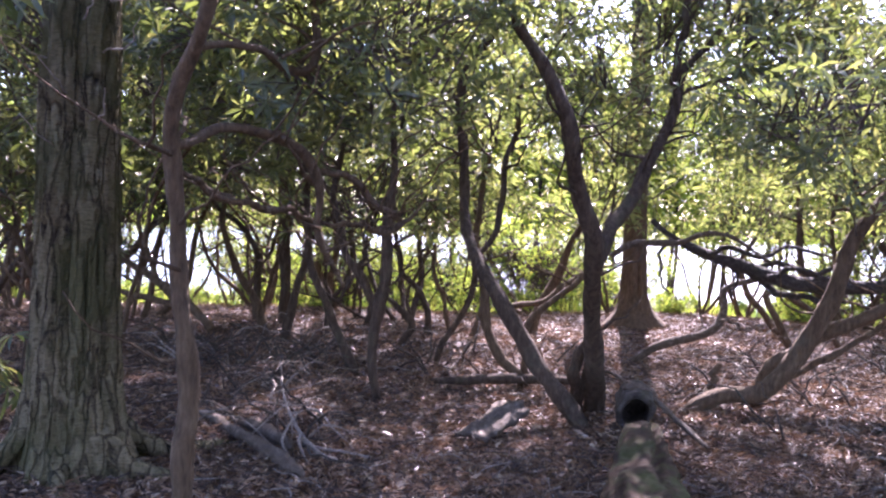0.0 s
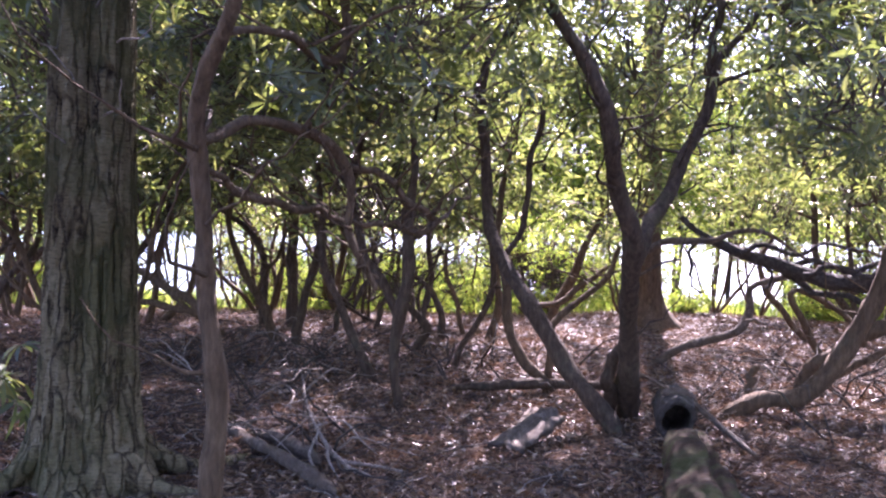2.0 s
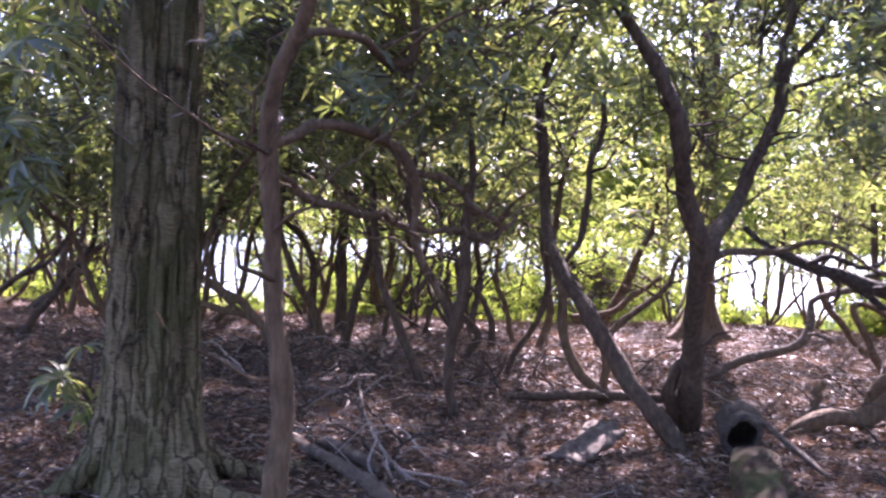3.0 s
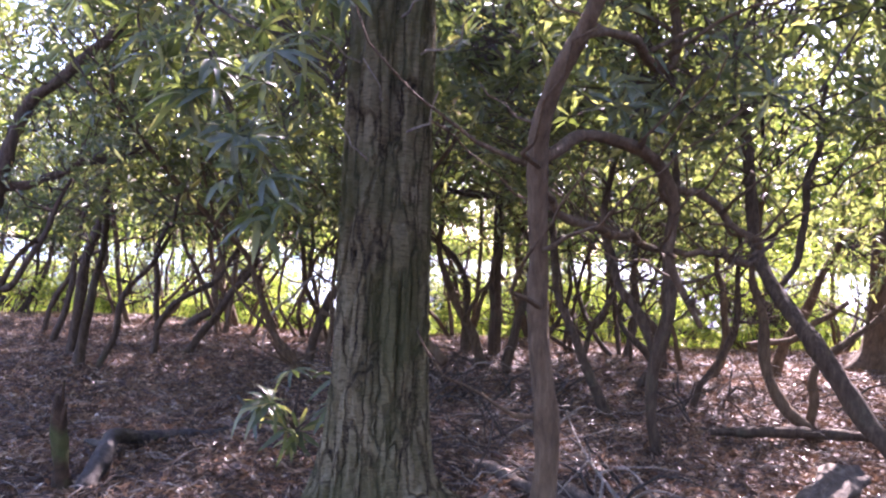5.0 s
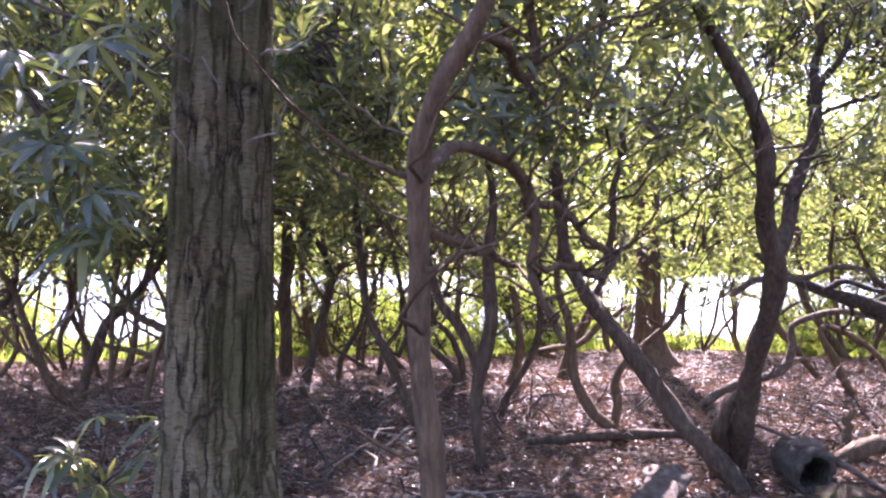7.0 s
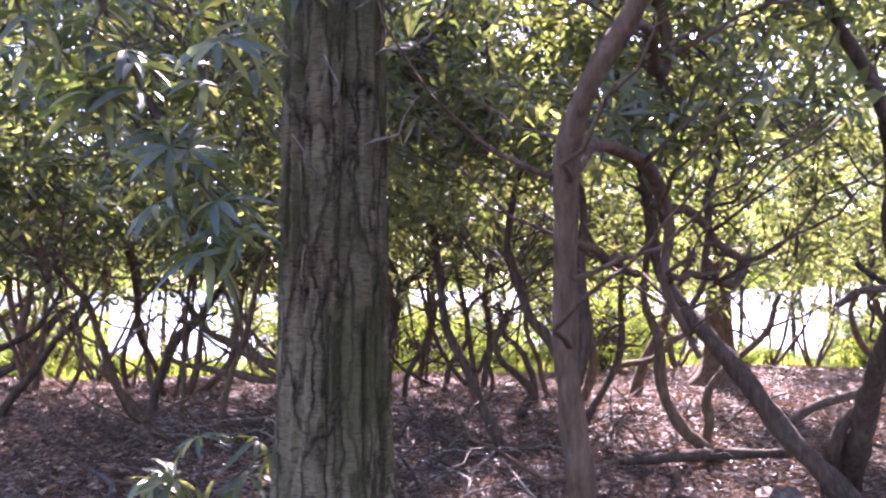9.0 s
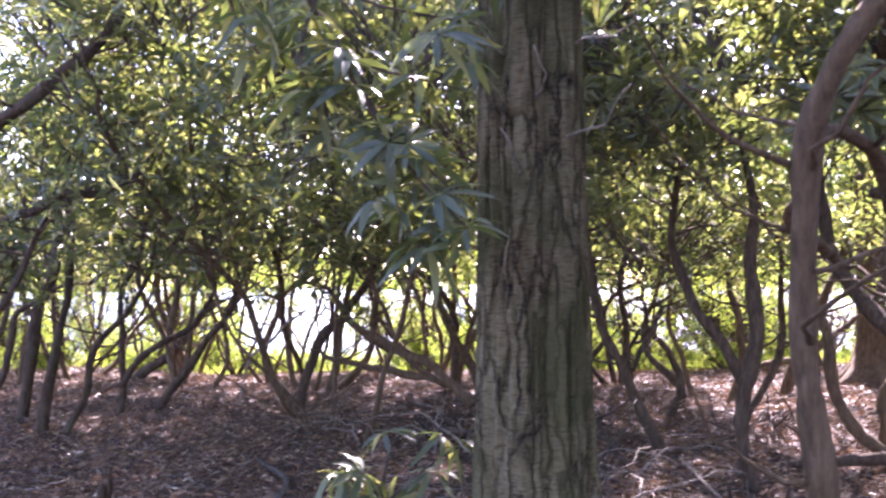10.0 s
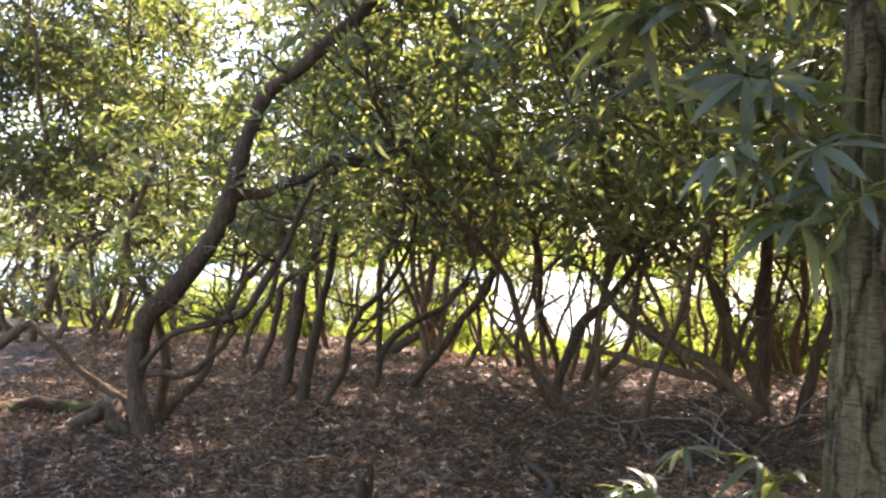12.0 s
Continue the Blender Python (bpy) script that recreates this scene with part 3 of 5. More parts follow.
rhododendron("dark leaning rhododendron stem rising in a long curve", [
    [(1.13, 6.62, -0.08, 0.072), (1.07, 6.72, 0.06, 0.077), (0.95, 6.78, 0.21, 0.073), (0.81, 6.90, 0.4, 0.069), (0.69, 7.04, 0.6, 0.067), (0.55, 7.15, 0.8, 0.065), (0.43, 7.32, 1.0, 0.062), (0.32, 7.48, 1.2, 0.060), (0.24, 7.66, 1.42, 0.057), (0.19, 7.88, 1.65, 0.052), (0.16, 8.0, 1.95, 0.048), (0.13, 8.05, 2.3, 0.045), (0.11, 8.05, 2.7, 0.042), (0.2, 8.05, 3.05, 0.037), (0.42, 8.0, 3.3, 0.03), (0.55, 8.0, 3.7, 0.022)],
    [(0.30, 7.55, 1.25, 0.026), (0.43, 7.61, 1.42, 0.03), (0.52, 7.67, 1.66, 0.03), (0.54, 7.72, 2.03, 0.027), (0.61, 7.76, 2.40, 0.023), (0.67, 7.8, 2.88, 0.017)]], BARK, crown=55, radius=1.0, low=1.9, blobs=((-0.4, 7.3, 3.5, 1.0, 0.8, 40),))
rhododendron("brown rhododendron with a curved sweeping foot", [
    [(0.91, 8.4, -0.08, 0.056), (0.73, 8.45, 0.11, 0.06), (0.59, 8.5, 0.22, 0.056), (0.48, 8.55, 0.46, 0.049), (0.42, 8.6, 0.75, 0.046), (0.4, 8.62, 1.05, 0.038), (0.36, 8.65, 1.42, 0.034), (0.37, 8.67, 1.86, 0.031), (0.43, 8.7, 2.25, 0.023)],
    [(0.85, 8.6, -0.08, 0.042), (0.85, 8.6, 0.46, 0.038), (0.98, 8.6, 0.68, 0.038), (1.19, 8.6, 0.87, 0.034), (1.4, 8.6, 1.07, 0.03), (1.5, 8.6, 1.34, 0.023)]], BARK_RED_HAZED, crown=80, radius=1.0)
rhododendron("upright grey-brown rhododendron that forks low", [
    [(-0.53, 7.5, -0.08, 0.053), (-0.57, 7.5, 0.14, 0.045), (-0.58, 7.5, 0.38, 0.045), (-0.54, 7.5, 0.76, 0.056), (-0.52, 7.53, 1.13, 0.049), (-0.5, 7.57, 1.51, 0.049), (-0.46, 7.6, 1.84, 0.038), (-0.45, 7.67, 2.23, 0.031), (-0.45, 7.73, 2.57, 0.027), (-0.47, 7.8, 3.02, 0.019)],
    [(-0.55, 7.55, 0.71, 0.045), (-0.68, 7.6, 0.94, 0.046), (-0.86, 7.65, 1.22, 0.038), (-0.94, 7.7, 1.5, 0.035), (-0.97, 7.77, 1.79, 0.027), (-0.94, 7.83, 2.14, 0.023), (-0.8, 7.9, 2.49, 0.018)]], BARK, crown=140, radius=1.1, low=1.7, blobs=((-0.7, 6.9, 3.1, 1.2, 0.8, 170), (-1.5, 7.5, 2.6, 1.0, 0.7, 120)))
rhododendron("leaning grey-brown rhododendron stem", [
    [(-0.83, 8.8, -0.08, 0.054), (-0.95, 8.83, 0.11, 0.053), (-1.11, 8.86, 0.44, 0.049), (-1.24, 8.89, 0.74, 0.045), (-1.34, 8.94, 1.1, 0.039), (-1.42, 9.03, 1.49, 0.036), (-1.47, 9.11, 1.9, 0.032), (-1.58, 9.2, 2.3, 0.028)],
    [(-1.29, 9, 0.82, 0.028), (-1.07, 9.03, 0.7, 0.024), (-0.93, 9.07, 0.99, 0.024), (-0.8, 9.1, 1.22, 0.02)]], BARK, crown=150, radius=1.1, blobs=((-1.5, 6.4, 2.6, 0.75, 0.8, 130), (-1.8, 7.0, 3.2, 1.0, 0.8, 150), (-2.9, 6.6, 3.0, 0.9, 0.9, 130), (-2.4, 8.3, 2.8, 1.3, 0.9, 240), (-3.6, 7.6, 2.9, 1.2, 0.9, 200), (-3.2, 7.4, 3.9, 1.3, 0.6, 160), (-4.6, 7.4, 3.6, 1.2, 0.7, 150)))
rhododendron("dark crooked rhododendron with a sideways limb", [
    [(-2.04, 11.35, -0.08, 0.065), (-1.96, 11.35, 0.48, 0.053), (-1.86, 11.35, 0.92, 0.053), (-1.73, 11.35, 1.28, 0.052), (-1.6, 11.35, 1.54, 0.044), (-1.35, 11.35, 1.71, 0.036), (-1.3, 11.35, 2.01, 0.028)],
    [(-1.73, 11.2, 1.21, 0.04), (-1.76, 11.2, 1.49, 0.036), (-1.96, 11.2, 1.85, 0.032), (-2.28, 11.2, 2.12, 0.032), (-2.64, 11.2, 2.18, 0.028), (-2.93, 11.2, 2.28, 0.02)]], BARK, blobs=((-2.2, 10.6, 3.5, 1.4, 1.0, 210), (-0.8, 10.8, 3.7, 1.3, 1.0, 170), (-1.8, 10.7, 4.8, 1.4, 0.6, 220)))
rhododendron("leaning brown rhododendron in the thicket", [
    [(-2.33, 11.64, -0.08, 0.071), (-2.52, 11.64, 0.4, 0.062), (-2.73, 11.64, 0.77, 0.058), (-2.9, 11.64, 1.17, 0.046), (-2.98, 11.64, 1.62, 0.037), (-2.96, 11.64, 2.21, 0.029)],
    [(-2.62, 11.6, 0.59, 0.029), (-2.41, 11.6, 0.97, 0.027), (-2.2, 11.6, 1.49, 0.025), (-2.1, 11.6, 2, 0.021)]], BARK_RED_HAZED, blobs=((-3.5, 11.0, 3.3, 1.3, 1.0, 160),))
rhododendron("short rhododendron stem bent like a hook", [
    [(-0.68, 10.46, -0.08, 0.048), (-0.47, 10.46, 0.09, 0.052), (-0.35, 10.46, 0.25, 0.052), (-0.47, 10.46, 0.44, 0.048), (-0.65, 10.46, 0.65, 0.037), (-0.72, 10.46, 0.98, 0.026)]], BARK)
rhododendron("pale slender rhododendron stem in the thicket", [
    [(-0.06, 9.45, -0.08, 0.027), (0.02, 9.45, 0.22, 0.034), (0.16, 9.45, 0.5, 0.03), (0.33, 9.45, 0.76, 0.033), (0.37, 9.45, 1.12, 0.03), (0.34, 9.45, 1.54, 0.023), (0.3, 9.45, 1.95, 0.017)]], BARK)
rhododendron("short bent rhododendron stem in the thicket", [
    [(-0.18, 11.33, -0.08, 0.053), (-0.17, 11.33, 0.38, 0.044), (-0.28, 11.33, 0.66, 0.036), (-0.52, 11.33, 0.87, 0.032), (-0.58, 11.33, 1.23, 0.024)]], BARK)
rhododendron("red-brown rhododendron leaning over with a low limb", [
    [(1.26, 12.13, -0.08, 0.074), (1.33, 12.13, 0.33, 0.065), (1.52, 12.13, 0.64, 0.065), (1.7, 12.13, 1.03, 0.061), (1.85, 12.13, 1.42, 0.052), (1.99, 12.13, 1.81, 0.039), (2.02, 12.13, 2.35, 0.026)],
    [(1.1, 11.8, 0.36, 0.038), (0.87, 11.8, 0.43, 0.042), (1.4, 11.8, 0.55, 0.046), (1.77, 11.8, 0.79, 0.042), (2.02, 11.8, 1.02, 0.029)]], BARK_RED_HAZED, blobs=((2.4, 11.9, 3.4, 1.2, 0.8, 60), (1.0, 11.6, 3.8, 1.2, 0.8, 70), (2.6, 11.2, 3.0, 1.0, 0.8, 90), (3.6, 10.8, 3.6, 1.1, 0.8, 100), (1.4, 12.6, 4.4, 1.4, 0.8, 130), (3.4, 12.8, 4.5, 1.4, 0.8, 130), (0.2, 12.2, 3.4, 1.1, 0.8, 90)))
rhododendron("red-brown rhododendron stem in the thicket", [
    [(0.37, 11.42, -0.08, 0.053), (0.51, 11.42, 0.31, 0.053), (0.57, 11.42, 0.75, 0.045), (0.45, 11.42, 1.25, 0.037), (0.37, 11.42, 1.69, 0.028)]], BARK_RED_HAZED)
rhododendron("thin rhododendron stem in the thicket", [
    [(-1.67, 12.37, -0.08, 0.04), (-1.56, 12.37, 0.48, 0.035), (-1.37, 12.37, 0.72, 0.031), (-1.3, 12.37, 1.19, 0.026), (-1.39, 12.37, 1.82, 0.022)]], BARK)
rhododendron("thin rhododendron stem in the thicket", [
    [(-2.78, 13.21, -0.08, 0.038), (-2.63, 13.21, 0.64, 0.033), (-2.47, 13.21, 1.23, 0.031), (-2.31, 13.21, 1.74, 0.028), (-2.4, 13.21, 2.33, 0.024)]], BARK_RED_HAZED)
rhododendron("thin forking rhododendron stem in the thicket", [
    [(-1.16, 12.8, -0.08, 0.041), (-1.03, 12.8, 0.37, 0.037), (-0.79, 12.8, 0.7, 0.032), (-0.76, 12.8, 1.2, 0.027), (-0.2, 12.8, 1.54, 0.023)]], BARK)
rhododendron("thin rhododendron stem in the thicket", [
    [(0.18, 12.07, -0.08, 0.035), (0.01, 12.07, 0.46, 0.03), (-0.11, 12.07, 0.92, 0.03), (-0.09, 12.07, 1.46, 0.026), (-0.22, 12.07, 1.99, 0.021)]], BARK_RED_HAZED)
rhododendron("half-fallen rhododendron with thick reddish limbs low over the litter", [
    [(2.02, 7.2, -0.08, 0.065), (2.32, 7.13, 0.16, 0.077), (2.6, 7.07, 0.24, 0.079), (2.85, 7, 0.48, 0.075), (3.01, 6.93, 0.77, 0.071), (3.15, 6.86, 1.1, 0.064), (3.27, 6.77, 1.48, 0.057), (3.45, 6.68, 1.83, 0.054), (3.67, 6.59, 2.27, 0.044), (3.85, 6.5, 2.73, 0.035)],
    [(2.74, 7.5, -0.08, 0.05), (2.82, 7.4, 0.35, 0.06), (3.04, 7.3, 0.54, 0.062), (3.27, 7.2, 0.72, 0.058), (3.52, 7.13, 0.87, 0.054), (3.81, 7.07, 1, 0.051), (4.17, 7, 1.22, 0.044)],
    [(2.96, 7.3, 0.31, 0.029), (3.19, 7.3, 0.41, 0.029), (3.47, 7.3, 0.6, 0.029), (3.79, 7.3, 0.81, 0.026), (4.12, 7.3, 0.96, 0.023)],
    [(2.33, 7.5, -0.08, 0.034), (2.4, 7.5, 0.29, 0.037), (2.46, 7.5, 0.38, 0.03)]], BARK_RED_HAZED, crown=30, radius=0.7,
             blobs=((2.3, 5.6, 2.5, 0.8, 0.7, 80), (1.95, 4.3, 2.2, 0.4, 0.7, 20), (2.9, 6.6, 2.5, 0.9, 0.8, 110), (3.3, 6.4, 1.7, 0.7, 0.7, 30), (2.5, 7.3, 3.5, 1.1, 0.7, 130), (3.7, 7.4, 3.1, 1.1, 0.8, 130), (3.4, 8.4, 2.4, 0.9, 0.6, 70)), low=1.35)
rhododendron("dark dead limbs fallen across the gap", [
    [(1.99, 8.2, 1.63, 0.025), (2.18, 8.09, 1.45, 0.037), (2.42, 7.97, 1.33, 0.052), (2.75, 7.86, 1.2, 0.059), (3.07, 7.74, 1.11, 0.066), (3.45, 7.63, 1.09, 0.069), (3.87, 7.51, 1.14, 0.064), (4.26, 7.4, 1.29, 0.056)],
    [(2.79, 8, 1.21, 0.032), (3.06, 7.93, 1.24, 0.028), (3.38, 7.87, 1.2, 0.024), (3.64, 7.8, 1.26, 0.02)],
    [(2.84, 8, 1.17, 0.032), (3.04, 7.87, 1, 0.03), (3.22, 7.73, 0.99, 0.027), (3.45, 7.6, 0.84, 0.019)],
    [(2.44, 7.9, 1.32, 0.028), (2.62, 7.85, 1.38, 0.024), (2.85, 7.8, 1.33, 0.023), (3.12, 7.75, 1.4, 0.019), (3.39, 7.7, 1.33, 0.015)],
    [(2.91, 7.7, 1.14, 0.027), (3.12, 7.63, 1.22, 0.025), (3.33, 7.57, 1.17, 0.023), (3.57, 7.5, 1.23, 0.017)],
    [(2.85, 7.8, 1.15, 0.023), (3.07, 7.73, 1.07, 0.023), (3.33, 7.67, 1.06, 0.023), (3.59, 7.6, 0.93, 0.017)],
    [(2.13, 8, 1.45, 0.02), (2.05, 8.07, 1.32, 0.018), (2.05, 8.13, 1.11, 0.014), (2.18, 8.2, 0.95, 0.01)],
    [(2.54, 7.9, 1.28, 0.02), (2.74, 8, 1.11, 0.018), (2.73, 8.1, 0.92, 0.014)]], DEAD_DARK, crown=0, name="fallen_limb", group="fallen wood")
rhododendron("grey fallen branch with an upturned hooked end", [
    [(2.08, 9.93, -0.08, 0.039), (2.46, 9.93, 0.19, 0.046), (2.86, 9.93, 0.32, 0.046), (3.17, 9.93, 0.45, 0.046), (3.29, 9.93, 0.66, 0.042), (3.29, 9.93, 0.85, 0.039), (3.47, 9.93, 0.97, 0.039), (3.85, 9.93, 1.05, 0.035), (4.26, 9.93, 0.98, 0.028), (4.65, 9.93, 0.85, 0.021)],
    [(3.12, 9.6, 0.55, 0.02), (3.27, 9.6, 0.54, 0.017), (3.36, 9.6, 0.45, 0.012)]], SLAB, crown=0, name="fallen_branch", group="fallen wood")
rhododendron("thin grey dead branch caught in the stems", [
    [(1.48, 7.6, 1.29, 0.023), (1.66, 7.57, 1.41, 0.03), (1.88, 7.53, 1.44, 0.028), (2.11, 7.5, 1.42, 0.024), (2.33, 7.47, 1.52, 0.022), (2.6, 7.43, 1.46, 0.017), (2.87, 7.4, 1.26, 0.011)]], SLAB, crown=0, name="dead_branch", group="fallen wood")
rhododendron("arched red-brown rhododendron limb touching the ground twice", [
    [(4.52, 10.68, -0.08, 0.046), (4.23, 10.68, 0.34, 0.046), (4.02, 10.68, 0.67, 0.038), (4.08, 10.68, 0.81, 0.034), (4.42, 10.68, 0.75, 0.034), (4.7, 10.68, 0.55, 0.034), (4.92, 10.68, 0.15, 0.034)]], BARK_RED_HAZED, crown=0)
rhododendron("red-brown rhododendron at the sunny edge", [
    [(5.02, 12.28, -0.08, 0.048), (4.61, 12.28, 0.38, 0.048), (4.37, 12.28, 0.69, 0.044), (4.28, 12.28, 1.08, 0.035), (4.42, 12.28, 1.48, 0.026)]], BARK_RED_HAZED, crown=90)
rhododendron("dark crooked rhododendron with a leaning forked stem", [
    [(-7.07, 7.76, -0.08, 0.09), (-7.17, 7.76, 0.25, 0.079), (-7.22, 7.76, 0.52, 0.087), (-7.23, 7.76, 0.76, 0.09), (-7.14, 7.76, 0.97, 0.086), (-6.88, 7.76, 1.15, 0.078), (-6.68, 7.76, 1.38, 0.07), (-6.53, 7.76, 1.62, 0.074), (-6.41, 7.76, 1.87, 0.077), (-6.3, 7.76, 2.1, 0.069), (-6.21, 7.76, 2.4, 0.062), (-6.11, 7.76, 2.68, 0.055), (-5.85, 7.76, 2.89, 0.044), (-5.6, 7.76, 3.09, 0.05), (-5.38, 7.76, 3.24, 0.043), (-5.15, 7.76, 3.5, 0.036)],
    [(-7.21, 7.76, -0.08, 0.061), (-7.45, 7.76, 0.15, 0.069), (-7.72, 7.76, 0.03, 0.07), (-7.87, 7.76, -0.05, 0.056)],
    [(-6.39, 7.76, 1.88, 0.045), (-6.1, 7.76, 1.95, 0.041), (-5.82, 7.76, 2.03, 0.037), (-5.53, 7.76, 2.11, 0.033), (-5.27, 7.76, 2.16, 0.023), (-4.97, 7.76, 2.34, 0.015)],
    [(-7.16, 7.76, 0.52, 0.029), (-6.86, 7.76, 0.79, 0.03), (-6.5, 7.76, 0.92, 0.03), (-6.26, 7.76, 1.04, 0.029), (-6.03, 7.76, 1.31, 0.026), (-5.8, 7.76, 1.68, 0.022), (-5.7, 7.76, 1.97, 0.017)],
    [(-7.1, 7.76, 0.46, 0.027), (-6.71, 7.76, 0.52, 0.028), (-6.45, 7.76, 0.69, 0.024), (-6.33, 7.76, 0.91, 0.019)]], BARK, crown=60, radius=0.8, low=1.9)
rhododendron("upright brown rhododendron with an arching side stem", [
    [(-6.62, 9.42, -0.08, 0.067), (-6.54, 9.42, 0.31, 0.054), (-6.49, 9.42, 0.67, 0.048), (-6.45, 9.42, 1.05, 0.045), (-6.36, 9.42, 1.32, 0.042), (-6.32, 9.42, 1.75, 0.039), (-6.34, 9.42, 2.29, 0.036), (-6.32, 9.42, 2.83, 0.03), (-6.3, 9.42, 3.31, 0.024), (-6.22, 9.42, 3.9, 0.018)],
    [(-6.44, 9.42, -0.08, 0.036), (-6.17, 9.42, 0.4, 0.033), (-6.08, 9.42, 0.74, 0.03), (-6, 9.42, 0.99, 0.03), (-5.78, 9.42, 1.18, 0.026), (-5.62, 9.42, 1.48, 0.02), (-5.48, 9.42, 1.87, 0.015)]], BARK, crown=130, radius=1.1, blobs=((-5.0, 8.6, 3.0, 1.3, 0.9, 190), (-6.0, 9.0, 2.9, 1.1, 0.8, 170), (-5.4, 8.4, 4.2, 1.5, 0.6, 110)))
rhododendron("brown rhododendron with a low leaning fork", [
    [(-6.38, 10.67, -0.08, 0.048), (-6.35, 10.67, 0.46, 0.041), (-6.35, 10.67, 0.95, 0.038), (-6.31, 10.67, 1.45, 0.034), (-6.17, 10.67, 1.76, 0.027), (-6.09, 10.67, 2.31, 0.02)],
    [(-6.36, 10.67, 0.34, 0.034), (-6.16, 10.67, 0.63, 0.038), (-5.87, 10.67, 0.81, 0.034), (-5.56, 10.67, 1.06, 0.03), (-5.36, 10.67, 1.36, 0.023), (-5.34, 10.67, 1.83, 0.017)]], BARK, crown=130, radius=1.1, blobs=((-4.0, 9.6, 3.1, 1.3, 1.0, 190), (-4.0, 9.0, 4.3, 1.5, 0.6, 130)))
rhododendron("leaning brown rhododendron in the thicket", [
    [(-6.18, 11.04, -0.08, 0.05), (-5.9, 11.04, 0.32, 0.046), (-5.64, 11.04, 0.65, 0.045), (-5.33, 11.04, 1.04, 0.038), (-5.2, 11.04, 1.43, 0.031), (-5.3, 11.04, 1.92, 0.024)]], BARK)
rhododendron("thin dead sapling bent over at its top", [
    [(-5.3, 11.6, -0.08, 0.015), (-5.26, 11.6, 0.33, 0.016), (-5.17, 11.6, 0.62, 0.02), (-4.85, 11.6, 0.84, 0.021), (-4.51, 11.6, 1.14, 0.018)]], DEAD, crown=0, name="dead_sapling", group="fallen wood")
rhododendron("leaning dark rhododendron against the bright water", [
    [(-4.5, 10.96, -0.08, 0.063), (-4.32, 10.96, 0.53, 0.053), (-4.14, 10.96, 0.92, 0.049), (-3.91, 10.96, 1.18, 0.042), (-3.74, 10.96, 1.37, 0.039), (-3.54, 10.96, 1.71, 0.029)]], BARK, blobs=((-3.8, 10.5, 3.7, 1.3, 1.0, 170),))
rhododendron("rhododendron with many limbs leaning low to one side", [
    [(-2.49, 9.3, 0.33, 0.052), (-2.83, 9.5, 0.64, 0.05), (-3.18, 9.7, 0.77, 0.046), (-3.61, 9.88, 1.01, 0.04), (-3.77, 10.04, 1.16, 0.032), (-3.98, 10.2, 1.41, 0.021)],
    [(-2.73, 9.5, 0.48, 0.034), (-3.15, 9.63, 0.61, 0.035), (-3.59, 9.77, 0.63, 0.031), (-3.97, 9.9, 0.75, 0.02)],
    [(-2.75, 9.5, 0.48, 0.029), (-3.01, 9.57, 0.66, 0.027), (-3.25, 9.65, 0.95, 0.024), (-3.41, 9.73, 1.28, 0.022), (-3.48, 9.8, 1.63, 0.017)]], BARK_RED_HAZED, low=1.2, blobs=((-3.1, 9.7, 3.0, 1.1, 0.9, 120),))
rhododendron("upright rhododendron stem behind the leaning limbs", [
    [(-2.79, 12.98, -0.08, 0.073), (-2.78, 12.98, 0.57, 0.065), (-2.82, 12.98, 1.01, 0.057), (-2.99, 12.98, 1.38, 0.042), (-3.35, 12.98, 1.65, 0.031), (-3.6, 12.98, 1.99, 0.024)]], BARK)
rhododendron("thick upright rhododendron stem behind the big trunk", [
    [(-2.35, 12.96, -0.08, 0.094), (-2.38, 12.96, 0.6, 0.079), (-2.36, 12.96, 1.27, 0.075), (-2.34, 12.96, 2.01, 0.072), (-2.31, 12.96, 2.82, 0.06), (-2.37, 12.96, 3.7, 0.049)]], BARK)
rhododendron("thin rhododendron stem at the sunny edge", [
    [(-3.46, 16.25, -0.08, 0.045), (-3.42, 16.25, 0.72, 0.045), (-3.55, 16.25, 1.26, 0.04), (-3.85, 16.25, 1.79, 0.033), (-3.96, 16.25, 2.42, 0.026)]], BARK)
rhododendron("leaning brown rhododendron by the open edge", [
    [(-11.69, 10.24, -0.08, 0.067), (-11, 10.24, 0.39, 0.061), (-10.54, 10.24, 0.69, 0.057), (-10.31, 10.24, 1.1, 0.049), (-10.16, 10.24, 1.48, 0.037), (-9.72, 10.24, 1.66, 0.026)]], BARK_RED_HAZED)
rhododendron("thin rhododendron stem in the thicket", [
    [(-9.53, 13.1, -0.08, 0.047), (-9.32, 13.1, 0.55, 0.042), (-9.1, 13.1, 0.89, 0.037), (-8.94, 13.1, 1.56, 0.03), (-8.78, 13.1, 2.21, 0.023)]], BARK)
rhododendron("thin rhododendron stem in the thicket", [
    [(-9.26, 13.79, -0.08, 0.049), (-9.14, 13.79, 0.53, 0.044), (-8.92, 13.79, 1.06, 0.039), (-9, 13.79, 1.75, 0.031)]], BARK_RED_HAZED)
rhododendron("thin rhododendron stem in the thicket", [
    [(-8.52, 11.81, -0.08, 0.045), (-8.26, 11.81, 0.67, 0.041), (-8.16, 11.81, 1.11, 0.036), (-7.76, 11.81, 1.34, 0.028)]], BARK)
rhododendron("leaning rhododendron at the sunny edge", [
    [(-7.8, 14.25, -0.08, 0.079), (-7.26, 14.25, 0.31, 0.068), (-6.79, 14.25, 0.8, 0.057), (-6.42, 14.25, 1.18, 0.041)]], BARK)
